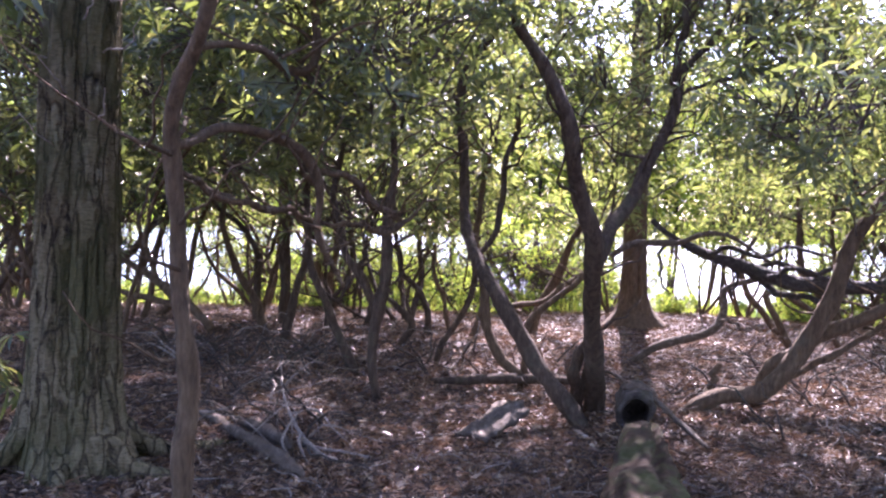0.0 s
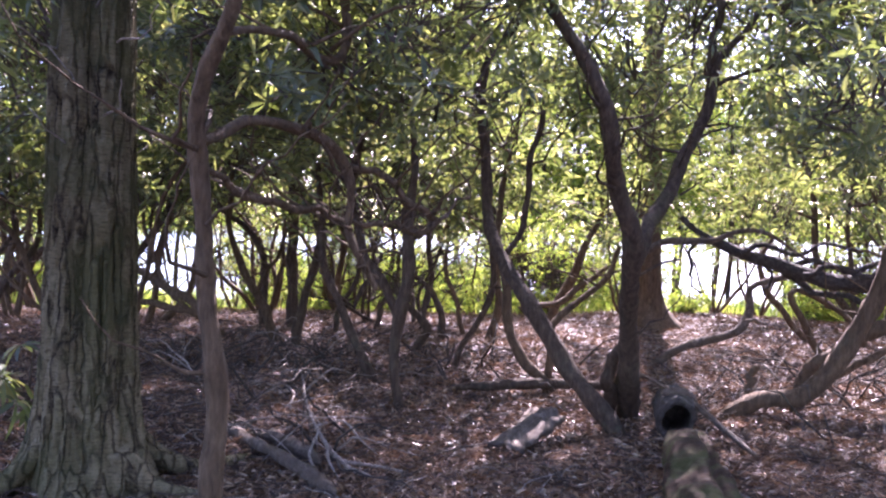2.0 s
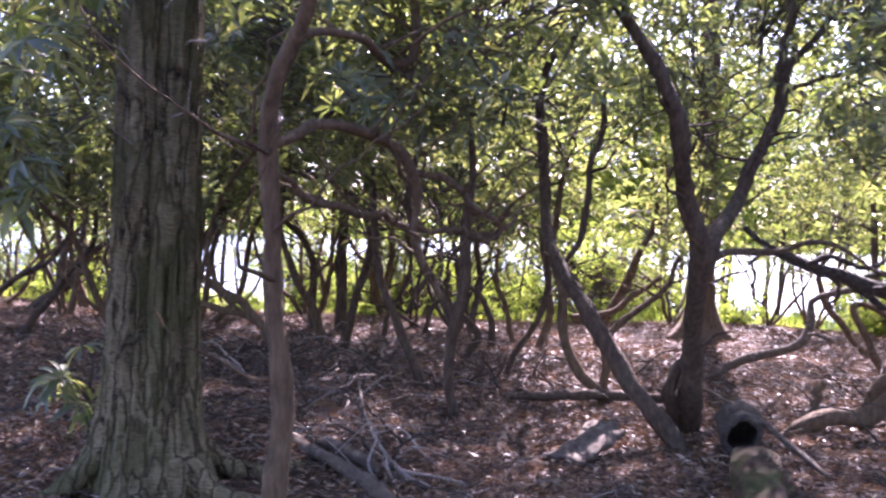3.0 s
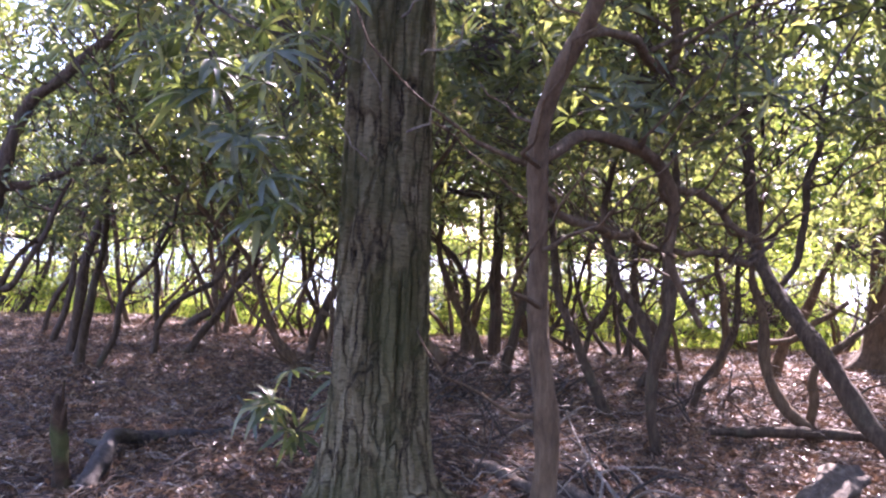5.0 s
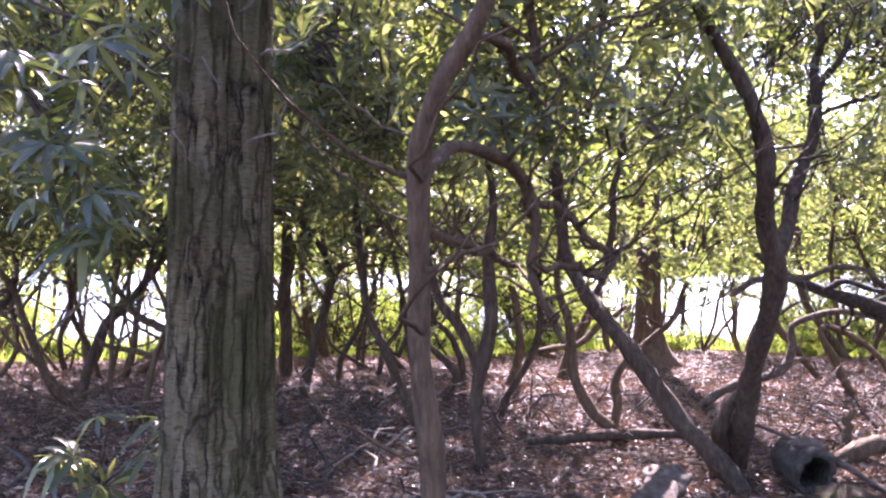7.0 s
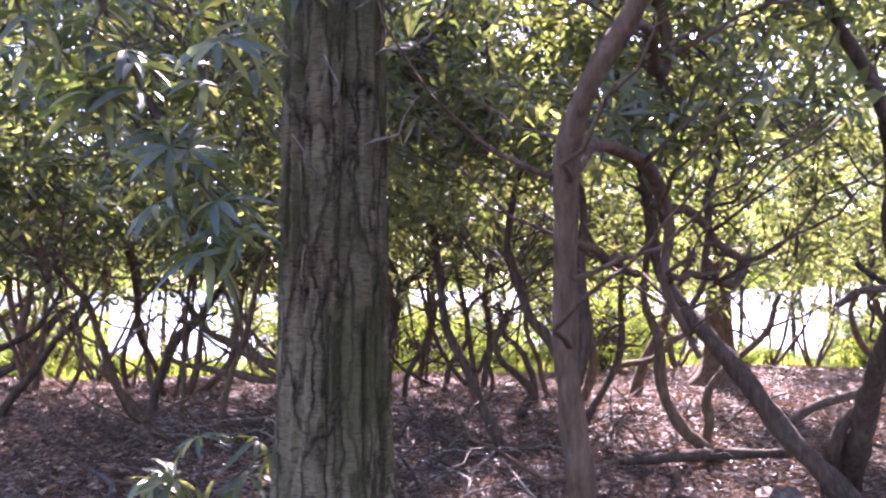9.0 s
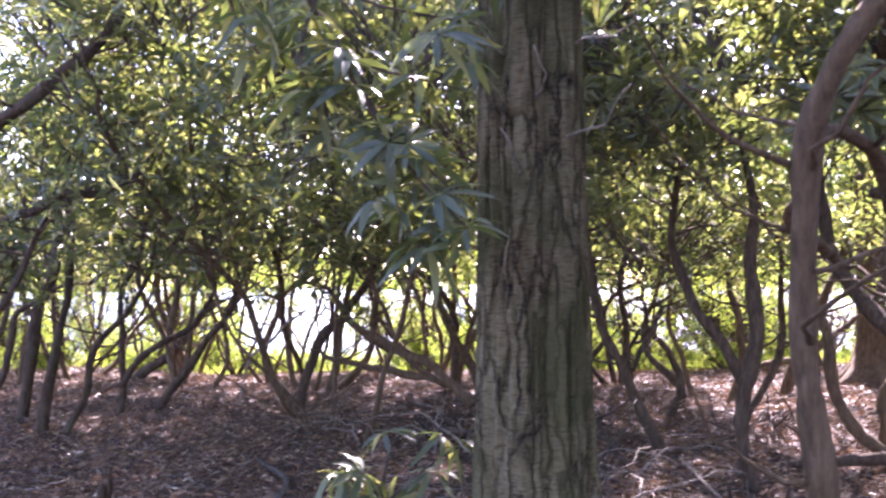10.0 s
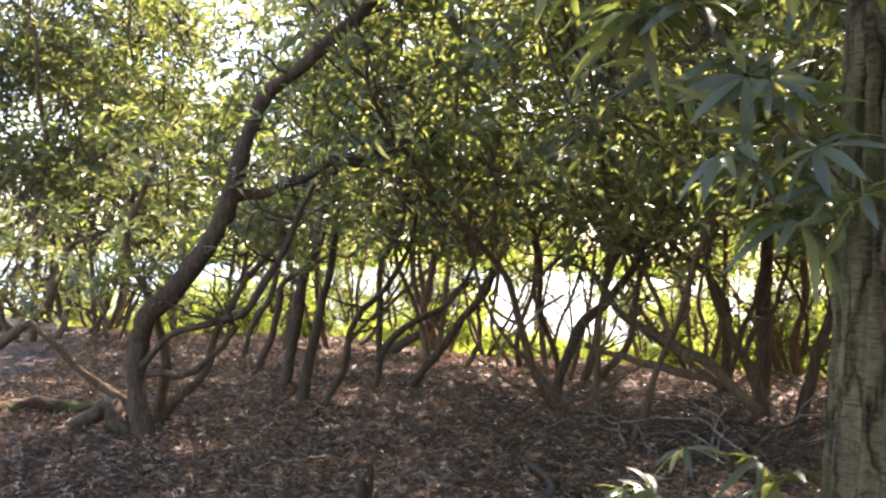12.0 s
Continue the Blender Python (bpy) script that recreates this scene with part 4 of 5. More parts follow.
rhododendron("tall brown rhododendron stem in the thicket", [
    [(-7.35, 10.42, -0.08, 0.065), (-7.26, 10.42, 0.55, 0.062), (-7.14, 10.42, 1.18, 0.058), (-6.97, 10.42, 1.66, 0.054), (-6.97, 10.42, 2.35, 0.042), (-6.85, 10.42, 3.17, 0.034), (-6.93, 10.42, 3.99, 0.027)]], BARK)

rhododendron("low leafy rhododendron spreading close to the litter",
             [[(-7.3, 8.2, 0.0, 0.05), (-7.2, 8.1, 0.6, 0.042), (-7.5, 8.0, 1.4, 0.032), (-7.4, 8.1, 2.2, 0.02)],
              [(-7.3, 8.2, 0.0, 0.045), (-6.9, 8.2, 0.5, 0.036), (-6.5, 8.1, 1.1, 0.026), (-6.2, 8.2, 1.7, 0.018)],
              [(-7.35, 8.2, 0.0, 0.04), (-7.9, 8.0, 0.4, 0.032), (-8.4, 7.7, 0.9, 0.022), (-8.8, 7.6, 1.4, 0.015)]],
             BARK_RED_HAZED, crown=40, radius=0.6, low=0.45,
             blobs=((-7.3, 8.1, 1.35, 0.75, 0.7, 75), (-6.5, 8.3, 1.55, 0.6, 0.7, 45), (-8.4, 7.8, 1.2, 0.7, 0.7, 65)))

# ---------------------------------------------------------------- the thicket behind and round about
TAKEN = [(o.location.x, o.location.y) for o in scene.objects if o.name.startswith(("rhododendron", "tree"))]


def thicket_bush(seed):
    """A whole bush at the origin: a few crooked stems and a tall loose uneven crown."""
    rng = np.random.default_rng(seed)
    ob = empty("rhododendron", (0, 0, 0), "many-stemmed rhododendron bush in the thicket", "shrub", "rhododendron thicket")
    blobs, made = [], []
    for i in range(rng.integers(3, 6)):
        a, reach, h, r = rng.uniform(0, 6.28), rng.uniform(0.7, 2.0), rng.uniform(2.4, 4.4), rng.uniform(0.018, 0.044)
        side, bend = rng.uniform(-0.6, 0.6), rng.uniform(0.5, 0.85) if i % 3 else 1.4
        line = []
        for k in range(9):
            s = k / 8
            d = reach * s ** bend + 0.12 * math.sin(s * 9 + i * 2)
            line.append((0.14 * math.cos(a) + d * math.cos(a + side * s * 2), 0.14 * math.sin(a) + d * math.sin(a + side * s * 2), -0.08 + h * s ** 1.15, r * (1 - 0.65 * s)))
        v, f = tube(line, rng, 7, 0.12, wander=0.045)
        st = mesh_object("stem", v, f, BARK if seed % 3 == 0 else BARK_RED_HAZED, ob)
        made.append((st, line))
        x, y, z, _ = line[-1]
        blobs.append((x, y, z, 1.0, 0.85, 76))
        for k in (3, 5):
            mx, my, mz, mr = line[k]
            b = rng.uniform(0, 6.28)
            ln = rng.uniform(0.6, 1.1)
            tip = (mx + ln * math.cos(b), my + ln * math.sin(b), mz + rng.uniform(0.3, 0.9), 0.008)
            v, f = tube([(mx, my, mz, mr * 0.6), (mx + 0.45 * ln * math.cos(b + 0.3), my + 0.45 * ln * math.sin(b + 0.3), mz + 0.15, mr * 0.42), tip], rng, 6, 0.12, wander=0.03)
            mesh_object("branch", v, f, BARK if seed % 3 == 0 else BARK_RED_HAZED, st)
            blobs.append((tip[0], tip[1], max(tip[2], 1.6), 0.75, 0.8, 30))
    blobs += [(0, 0, 3.7, 1.4, 0.9, 150), (0, 0, 4.9, 1.2, 0.7, 70)]
    for i in range(9):
        st, line = made[i % len(made)]
        ox, oy, z0, r0 = line[1 + i % 4]
        a, ln = rng.uniform(0, 6.28), rng.uniform(0.5, 1.1)
        pts = [(ox + ln * s * math.cos(a + 0.5 * s), oy + ln * s * math.sin(a + 0.5 * s), z0 + ln * (0.4 * s + 0.3 * s * s) + (rng.uniform(-0.05, 0.05) if s else 0), 0.012 * (1.1 - s)) for s in (0, 0.35, 0.7, 1.0)]
        v, f = tube(pts, rng, 5, 0.14, wander=0.02)
        mesh_object("branch", v, f, BARK if seed % 3 == 0 else BARK_RED_HAZED, st)
    crown_parts(ob, blobs, rng, low=1.5, twig_share=0.7, ragged=0.45)
    return ob


TEMPLATES = [thicket_bush(40 + i) for i in range(7)]
rng_t = np.random.default_rng(77)
placed = 0
spots = []
for gy in np.arange(9.6, 16.4, 1.65):
    for gx in np.arange(-16, 13, 2.0):
        spots.append((gx + rng_t.uniform(-0.7, 0.7) + (0.8 if int(gy * 2) % 2 else 0), gy + rng_t.uniform(-0.6, 0.6)))
# Mostly unseen bushes beside and behind the walk, added to block open-sky light.
for ring_x, ring_y in ((-11, 5), (-12, 1), (-10, -4), (-5, -6), (0, -5.5), (5, -5), (8, -1), (8, 3.5), (7.5, 7.5), (5.6, 8.6), (9.5, 6.0), (-13.5, 8.0), (-2.5, -4.2), (2.6, -3.8), (-7.5, -3.0), (-7.5, 0.2), (5.2, 0.8), (5.0, -2.2), (-0.2, -8.0), (-5.2, -8.5), (5.0, -8.0), (6.8, 5.4)):
    spots.append((ring_x, ring_y))
for x, y in spots:
    if -9.0 < x < -4.0 and y < 13.0 and rng_t.uniform() < 0.55:
        continue
    if x < -2.0 and y > 13.4 and math.sin(x * 12.9 + y * 7.3) < -0.6:
        continue
    if x < -8.0 and 3.0 < y < 12.0:
        continue
    if -0.4 < x < 7.0 and 9.0 < y < 17.5:
        continue
    if any((x - a) ** 2 + (y - b) ** 2 < 0.55 for a, b in TAKEN):
        continue
    t = TEMPLATES[placed % len(TEMPLATES)]
    m = pose(x, y, ground_height(x, y), 0, 0, rng_t.uniform(0, 360)) @ Matrix.Scale(rng_t.uniform(0.9, 1.3), 4)
    if placed < len(TEMPLATES):
        t.matrix_basis = m
    else:
        copy_thing(t, m)
    placed += 1


def rim_bush(x, y, seed):
    """A loose bush on the outer rim: leaning wands with light foliage that hangs low between them."""
    rng = np.random.default_rng(seed)
    z = ground_height(x, y)
    ob = empty("rhododendron", (x, y, z), "loose backlit rhododendron on the outer rim of the thicket", "shrub", "rhododendron thicket")
    blobs, lines = [], []
    for i in range(4):
        a, reach, h = rng.uniform(0, 6.28), rng.uniform(0.5, 1.3), rng.uniform(1.5, 2.8)
        line = [(x + reach * q ** 0.7 * math.cos(a + 0.5 * q), y + reach * q ** 0.7 * math.sin(a + 0.5 * q), z - 0.06 + h * q, 0.028 * (1.15 - q)) for q in (0, 0.25, 0.5, 0.75, 1.0)]
        lines.append(line)
        for q in (2, 3, 4):
            blobs.append((*line[q][:3], 0.5, 0.8, 8 + 4 * q))
    stems(ob, lines, rng, BARK_RED_HAZED)
    crown_parts(ob, blobs, rng, leaf=0.15, low=z + 0.55, twig_share=0.8, ragged=0.35)


rng_r = np.random.default_rng(15)
for x0, x1, count in ((-17.0, -7.6, 8), (-7.2, -4.4, 2), (-4.4, -0.6, 5), (0.0, 3.8, 3), (4.4, 6.4, 2), (7.0, 11.0, 6)):
    for k in range(count):
        rim_bush(x0 + (x1 - x0) * (k + rng_r.uniform(0.2, 0.8)) / count, rng_r.uniform(15.4, 17.0), 800 + k + int(x0 * 10))


# ---------------------------------------------------------------- sunny edge: low shrubs and grass
def edge_shrub(x, y, r, seed):
    rng = np.random.default_rng(seed)
    z = ground_height(x, y)
    ob = empty("edge_shrub", (x, y, z), "sunlit yellow-green low shrub at the bank's edge", "shrub", "sunny edge shrubs")
    lines = [[(x, y, z - 0.05, 0.02), (x + r * 0.3 * math.cos(a), y + r * 0.3 * math.sin(a), z + r * 0.6, 0.013), (x + r * 0.6 * math.cos(a), y + r * 0.6 * math.sin(a), z + r * 1.1, 0.007)] for a in (0.4, 2.4, 4.4)]
    stems(ob, lines, rng, TWIG)
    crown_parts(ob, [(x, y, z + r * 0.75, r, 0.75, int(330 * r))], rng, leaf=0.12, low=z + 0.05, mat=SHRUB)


rng_e = np.random.default_rng(12)
# masses of sunny undergrowth with clear views of the water between them
for i, (x0, x1, count, r0, r1) in enumerate(((-17.0, -7.4, 18, 0.5, 1.1), (-4.4, -2.2, 10, 0.8, 1.5), (-2.2, -0.6, 8, 0.8, 1.5), (-0.6, 3.9, 16, 0.8, 1.6), (6.6, 13.0, 13, 0.7, 1.3), (-8.0, 8.0, 20, 0.25, 0.45), (-15.0, 10.0, 46, 0.22, 0.5), (-13.5, -7.6, 5, 1.1, 1.5))):
    for k in range(count):
        edge_shrub(x0 + (x1 - x0) * (k + rng_e.uniform(0, 1)) / count, rng_e.uniform(15.2, 17.6) if i == 6 else rng_e.uniform(16.0, 21.5), rng_e.uniform(r0, r1), 300 + i * 40 + k)


def edge_tree(x, y, h, seed):
    """A young tree standing in full sun on the bank: slim trunk and a loose light crown."""
    rng = np.random.default_rng(seed)
    z = ground_height(x, y)
    ob = empty("young_tree", (x, y, z), "young sunlit tree with loose yellow-green leaves", "tree", "sunny edge trees")
    stems(ob, [[(x, y, z - 0.1, 0.07), (x + 0.1, y, z + h * 0.4, 0.05), (x - 0.1, y + 0.1, z + h * 0.9, 0.015)]]
          + [[(x, y, z + h * k, 0.03), (x + 0.7 * math.cos(a), y + 0.7 * math.sin(a), z + h * (k + 0.1), 0.018), (x + 1.4 * math.cos(a), y + 1.4 * math.sin(a), z + h * (k + 0.16), 0.008)] for k, a in ((0.3, 0.5), (0.4, 2.6), (0.5, 4.4), (0.62, 1.2), (0.7, 3.5))], rng, BARK)
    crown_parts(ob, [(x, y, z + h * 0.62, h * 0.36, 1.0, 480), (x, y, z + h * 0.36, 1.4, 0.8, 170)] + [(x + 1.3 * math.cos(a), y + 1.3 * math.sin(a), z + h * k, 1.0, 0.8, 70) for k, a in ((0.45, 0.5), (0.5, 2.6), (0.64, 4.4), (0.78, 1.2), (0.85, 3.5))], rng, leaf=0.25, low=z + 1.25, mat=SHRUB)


for x, y, h in ((2.6, 24.6, 8.6), (5.4, 25.4, 8.2), (0.2, 25.0, 8.6), (7.9, 24.4, 8.4)):
    edge_tree(x, y, h, 460 + int(x * 3))
for x, y, h in ((1.2, 26.5, 9.4), (4.0, 26.8, 9.2), (7.0, 26.6, 9.4), (10.0, 25.6, 9.0), (12.5, 26.0, 9.0)):
    edge_tree(x, y, h, 520 + int(x * 3))
for i in range(24):
    edge_tree(-22 + i * 1.8 + rng_e.uniform(-0.9, 0.9), rng_e.uniform(25.6, 27.6), rng_e.uniform(7.0, 9.4), 400 + i)


def build_grass():
    rng = np.random.default_rng(21)
    n = 17000
    x, y = rng.uniform(-22, 18, n), 15.8 + rng.uniform(0, 1, n) ** 1.3 * 12
    z = np.array([ground_height(a, b) for a, b in zip(x, y)])
    blade = (np.array([(-0.035, 0, 0), (0.035, 0, 0), (0.12, 0.03, 1.0), (-0.3, 0.1, 0), (-0.22, 0.1, 0), (-0.5, 0.2, 0.8)]), np.array([(0, 1, 2), (3, 4, 5)]))
    v, f = scatter(blade, np.stack([x, y, z], 1), rng.normal(0, 0.25, (n, 3)) + np.array([0, 0, 1.0]), rng.uniform(0.12, 0.4, n), rng.uniform(0, 6.28, n))
    return tagged(mesh_object("grass", v, f, GRASS, smooth=False), "long sunlit yellow-green grass on the bank", "grass", kind="stuff")


build_grass()


# ---------------------------------------------------------------- litter on the woodland floor
def build_litter():
    rng = np.random.default_rng(31)
    n = 290000
    near = np.arange(n) < 230000
    y = np.where(near, 3.2 + rng.uniform(0, 1, n) ** 1.35 * 13.2 - np.abs(rng.normal(0, 0.7, n)), rng.uniform(-5.0, 16.0, n) * np.where(rng.uniform(0, 1, n) < 0.5, 1.0, 0.25))
    x = np.where(near, rng.uniform(-1, 1, n) * (4.5 + 0.62 * (y - 3)) - 1.6, rng.uniform(-14.0, 9.0, n))
    z = np.array([ground_height(a, b) for a, b in zip(x, y)]) + rng.uniform(0.002, 0.035, n)
    leafs = []
    for w, c in ((0.05, 0.3), (0.075, 0.15), (0.028, 0.5), (0.06, -0.3)):
        leafs.append((np.array([(-0.5, 0, 0), (-0.05, w, c * 0.35 + 0.05), (0.5, 0, 0), (0.05, -w, c * 0.3 + 0.07)]), np.array([(0, 2, 1), (0, 3, 2)])))
    kind = rng.integers(0, 4, n)
    ax = rng.normal(0, 0.5, (n, 3)) + np.array([0, 0, 1.0])
    size, spin = rng.uniform(0.035, 0.10, n), rng.uniform(0, 6.28, n)
    at = np.stack([x, y, z], 1)
    v, f = join([scatter(leafs[k], at[kind == k], ax[kind == k], size[kind == k], spin[kind == k]) for k in range(4)])
    return tagged(mesh_object("leaf_litter", v, f, LITTER, smooth=False), "red-brown curled fallen leaves covering the woodland floor", "leaves", kind="stuff")


build_litter()


def build_sticks(count, mat, seed, label):
    rng = np.random.default_rng(seed)
    pieces = []
    for i in range(count):
        y = 3.6 + rng.uniform() ** 1.3 * 11.5
        x = rng.uniform(-1, 1) * (4 + 0.6 * (y - 3)) - 1.6
        a, ln, r = rng.uniform(0, 6.28), rng.uniform(0.08, 0.28) + 0.6 * rng.uniform() ** 4, rng.uniform(0.002, 0.006)
        z = ground_height(x, y) + r + 0.015
        dx, dy = math.cos(a) * ln / 2, math.sin(a) * ln / 2
        bx, by = rng.normal(0, 0.10 * ln, 2)
        pieces.append(tube([(x - dx, y - dy, z, r), (x - dx * 0.3 + bx, y - dy * 0.3 + by, z + rng.uniform(0, 0.05), r), (x + dx * 0.4 - by, y + dy * 0.4 - bx, z + rng.uniform(0, 0.05), r * 0.8), (x + dx, y + dy, z + rng.uniform(-0.02, 0.06), r * 0.4)], rng, 4, 0.09, 0.15))
    v, f = join(pieces)
    return tagged(mesh_object("twig_litter", v, f, mat, smooth=True), label, "twigs", kind="stuff")


build_sticks(640, DEAD, 32, "thin grey dead twigs lying in the litter")
build_sticks(2600, TWIG, 33, "thin dark brown dead twigs lying in the litter")


# ---------------------------------------------------------------- fallen wood
def lone_wood(name, label, lines, mat, category="log", gnarl=0.14, sides=14):
    rng = np.random.default_rng(len(label) * 7)
    x, y, z = lines[0][0][:3]
    ob = empty(name, (x, y, max(0, z)), label, category, "fallen wood")
    for i, line in enumerate(lines):
        v, f = tube(line, rng, sides if line[0][3] > 0.03 else 7, 0.05, gnarl)
        mesh_object("shaft" if i == 0 else "side_branch", v, f, mat, ob)
    return ob


def split_log():
    """The thick log: a split along its upper side, knots and a ragged far end."""
    ob = empty("fallen_log", (1.1, 4.4, 0.0), "thick mossy fallen log split along its length", "log", "fallen wood")
    line = spline([(1.00, 3.75, 0.04, 0.21), (1.10, 4.5, 0.05, 0.21), (1.25, 5.2, 0.05, 0.19), (1.39, 5.8, 0.05, 0.165), (1.46, 6.15, 0.05, 0.12)], 0.03)
    sides, vs = 40, []
    for k, (cx, cy, cz, r) in enumerate(line):
        for i in range(sides):
            a = 2 * math.pi * i / sides
            split = math.exp(-((a - 1.02 + 0.12 * math.sin(k * 0.14)) / 0.13) ** 2)
            d = r * (1 + 0.28 * noise.noise((math.cos(a) * 1.6, math.sin(a) * 1.6, k * 0.09)) + 0.13 * noise.noise((math.cos(a) * 6, math.sin(a) * 6, k * 0.3))) - 0.075 * split
            vs.append((cx + d * math.cos(a), cy + 0.03 * noise.noise((math.cos(a) * 3, math.sin(a) * 3, 7.0)), cz + d * math.sin(a)))
    n = len(line)
    idx = np.arange((n - 1) * sides)
    nxt = np.where(idx % sides == sides - 1, idx - sides + 1, idx + 1)
    quads = np.stack([idx, nxt, nxt + sides, idx + sides], axis=-1)
    tri = np.vstack([quads[:, [0, 1, 2]], quads[:, [0, 2, 3]]])
    caps = []
    for row, flip in ((0, True), (n - 1, False)):
        c = len(vs)
        vs.append(tuple(line[row, :3]))
        o = row * sides
        caps += [(o + (i + 1) % sides, o + i, c) if flip else (o + i, o + (i + 1) % sides, c) for i in range(sides)]
    mesh_object("trunk", vs, np.vstack([tri, np.array(caps)]), MOSSY, ob)


def hollow_log():
    """A short rotted-out length of log whose dark open end faces the walk."""
    ob = empty("hollow_log", (1.50, 6.5, 0.0), "short hollow log with a rotted black open end", "log", "fallen wood")
    rings, sides, rows = [], 30, 14
    for shell, order in ((1.0, range(rows)), (0.72, range(rows - 1, -1, -1))):
        for k in order:
            q = k / (rows - 1)
            ring_ = []
            for i in range(sides):
                a = 2 * math.pi * i / sides
                rag = 0.05 * noise.noise((math.cos(a) * 2.5, math.sin(a) * 2.5, 3.0)) * (1 - q)
                r = 0.15 * shell * (1 + 0.18 * noise.noise((math.cos(a) * 1.8, math.sin(a) * 1.8, q * 2.2)) + 0.08 * noise.noise((math.cos(a) * 7, math.sin(a) * 7, q * 6)))
                ring_.append((1.47 + 0.10 * q + r * math.cos(a), 6.36 + 0.5 * q + rag - 0.04 * math.sin(a), 0.165 + 0.02 * q + r * math.sin(a)))
            rings.append(ring_)
    vs = [p for r in rings for p in r]
    m = len(rings)
    fs = [((k % m) * sides + i, (k % m) * sides + (i + 1) % sides, ((k + 1) % m) * sides + (i + 1) % sides, ((k + 1) % m) * sides + i) for k in range(m) for i in range(sides)]
    body = mesh_object("shell", vs, fs, DEAD_DARK, ob)
    plug = [(1.54 + 0.12 * math.cos(a), 6.74 + 0.02 * math.sin(3 * a), 0.18 + 0.12 * math.sin(a)) for a in np.arange(20) * 2 * math.pi / 20] + [(1.54, 6.72, 0.18)]
    mesh_object("rotten_core", plug, [(i, (i + 1) % 20, 20) for i in range(20)], DEAD_DARK, ob, "blackened rotten core")
    v, f = tube([(1.40, 6.52, 0.325, 0.022), (1.50, 6.50, 0.335, 0.035), (1.60, 6.55, 0.31, 0.03), (1.68, 6.62, 0.24, 0.018)], np.random.default_rng(4), 9, 0.02, 0.2)
    mesh_object("bark_flap", v, f, SLAB, body, "pale strip of loose bark")


split_log()
hollow_log()
lone_wood("stick", "bare grey stick propped over the fallen log", [[(1.45, 6.75, 0.34, 0.014), (1.60, 6.5, 0.27, 0.02), (1.75, 6.15, 0.14, 0.024), (1.85, 5.85, 0.04, 0.018)], [(1.24, 7.12, 0.30, 0.008), (1.36, 6.98, 0.37, 0.012), (1.45, 6.75, 0.34, 0.014)]], SLAB, "stick")
lone_wood("fallen_pole", "thin fallen pole lying in the litter", [[(-0.05, 8.15, 0.04, 0.03), (0.4, 8.2, 0.06, 0.045), (0.9, 8.2, 0.08, 0.045), (1.4, 8.25, 0.06, 0.04)]], BARK)
lone_wood("fallen_branch", "lichen-covered fallen branch lying by the tree roots", [[(-1.92, 6.62, 0.02, 0.018), (-1.72, 6.35, 0.06, 0.036), (-1.48, 6.0, 0.05, 0.045), (-1.25, 5.68, 0.07, 0.043), (-1.0, 5.3, 0.05, 0.048), (-0.82, 5.05, 0.03, 0.042), (-0.78, 4.98, 0.02, 0.012)], [(-1.5, 6.3, 0.02, 0.012), (-1.36, 6.1, 0.06, 0.038), (-1.12, 5.8, 0.06, 0.045), (-0.98, 5.62, 0.05, 0.036), (-0.94, 5.56, 0.03, 0.010)]], SLAB, gnarl=0.26)
lone_wood("dead_branch", "bleached dead branch with splayed broken forks", [[(-1.22, 6.6, 0.40, 0.004), (-1.1, 6.1, 0.27, 0.008), (-0.95, 5.72, 0.15, 0.013), (-0.78, 5.45, 0.06, 0.017), (-0.62, 5.32, 0.03, 0.012)],
          [(-0.95, 5.70, 0.15, 0.010), (-0.82, 5.52, 0.07, 0.013), (-0.6, 5.5, 0.04, 0.010), (-0.42, 5.42, 0.03, 0.007)], [(-1.0, 5.85, 0.2, 0.007), (-0.84, 5.9, 0.22, 0.008), (-0.70, 5.82, 0.10, 0.006), (-0.6, 5.8, 0.03, 0.004)],
          [(-0.98, 5.8, 0.18, 0.008), (-1.0, 5.5, 0.1, 0.010), (-0.92, 5.35, 0.03, 0.008), (-0.88, 5.2, 0.02, 0.005)], [(-0.9, 5.65, 0.12, 0.008), (-0.88, 5.45, 0.10, 0.009), (-0.80, 5.28, 0.03, 0.006)], [(-1.05, 5.98, 0.25, 0.005), (-1.2, 5.8, 0.12, 0.006), (-1.3, 5.6, 0.03, 0.004)]], DEAD, "branch")
lone_wood("stump", "pale mossy broken upright stub in the litter", [[(-4.08, 5.3, -0.05, 0.065), (-4.09, 5.3, 0.12, 0.052), (-4.1, 5.3, 0.28, 0.045), (-4.13, 5.31, 0.44, 0.036), (-4.15, 5.32, 0.54, 0.012)], [(-4.10, 5.29, 0.30, 0.022), (-4.08, 5.29, 0.42, 0.016), (-4.07, 5.29, 0.50, 0.005)], [(-4.12, 5.31, 0.40, 0.016), (-4.11, 5.32, 0.52, 0.011), (-4.105, 5.32, 0.62, 0.004)]], MOSSY, "stump", gnarl=0.24)
lone_wood("fallen_branch", "dark forked fallen branch lying on the litter", [[(-3.92, 5.25, 0.0, 0.055), (-3.96, 5.5, 0.13, 0.06), (-4.12, 5.9, 0.17, 0.055), (-4.15, 6.25, 0.10, 0.05), (-3.95, 6.55, 0.06, 0.045), (-3.72, 6.7, 0.06, 0.036), (-3.75, 7.3, 0.10, 0.026), (-4.1, 7.9, 0.12, 0.012)], [(-4.12, 5.9, 0.15, 0.035), (-4.3, 6.1, 0.07, 0.03), (-4.55, 6.3, 0.03, 0.02)], [(-3.73, 7.0, 0.09, 0.018), (-3.45, 7.5, 0.06, 0.010)]], DEAD_DARK, "branch")
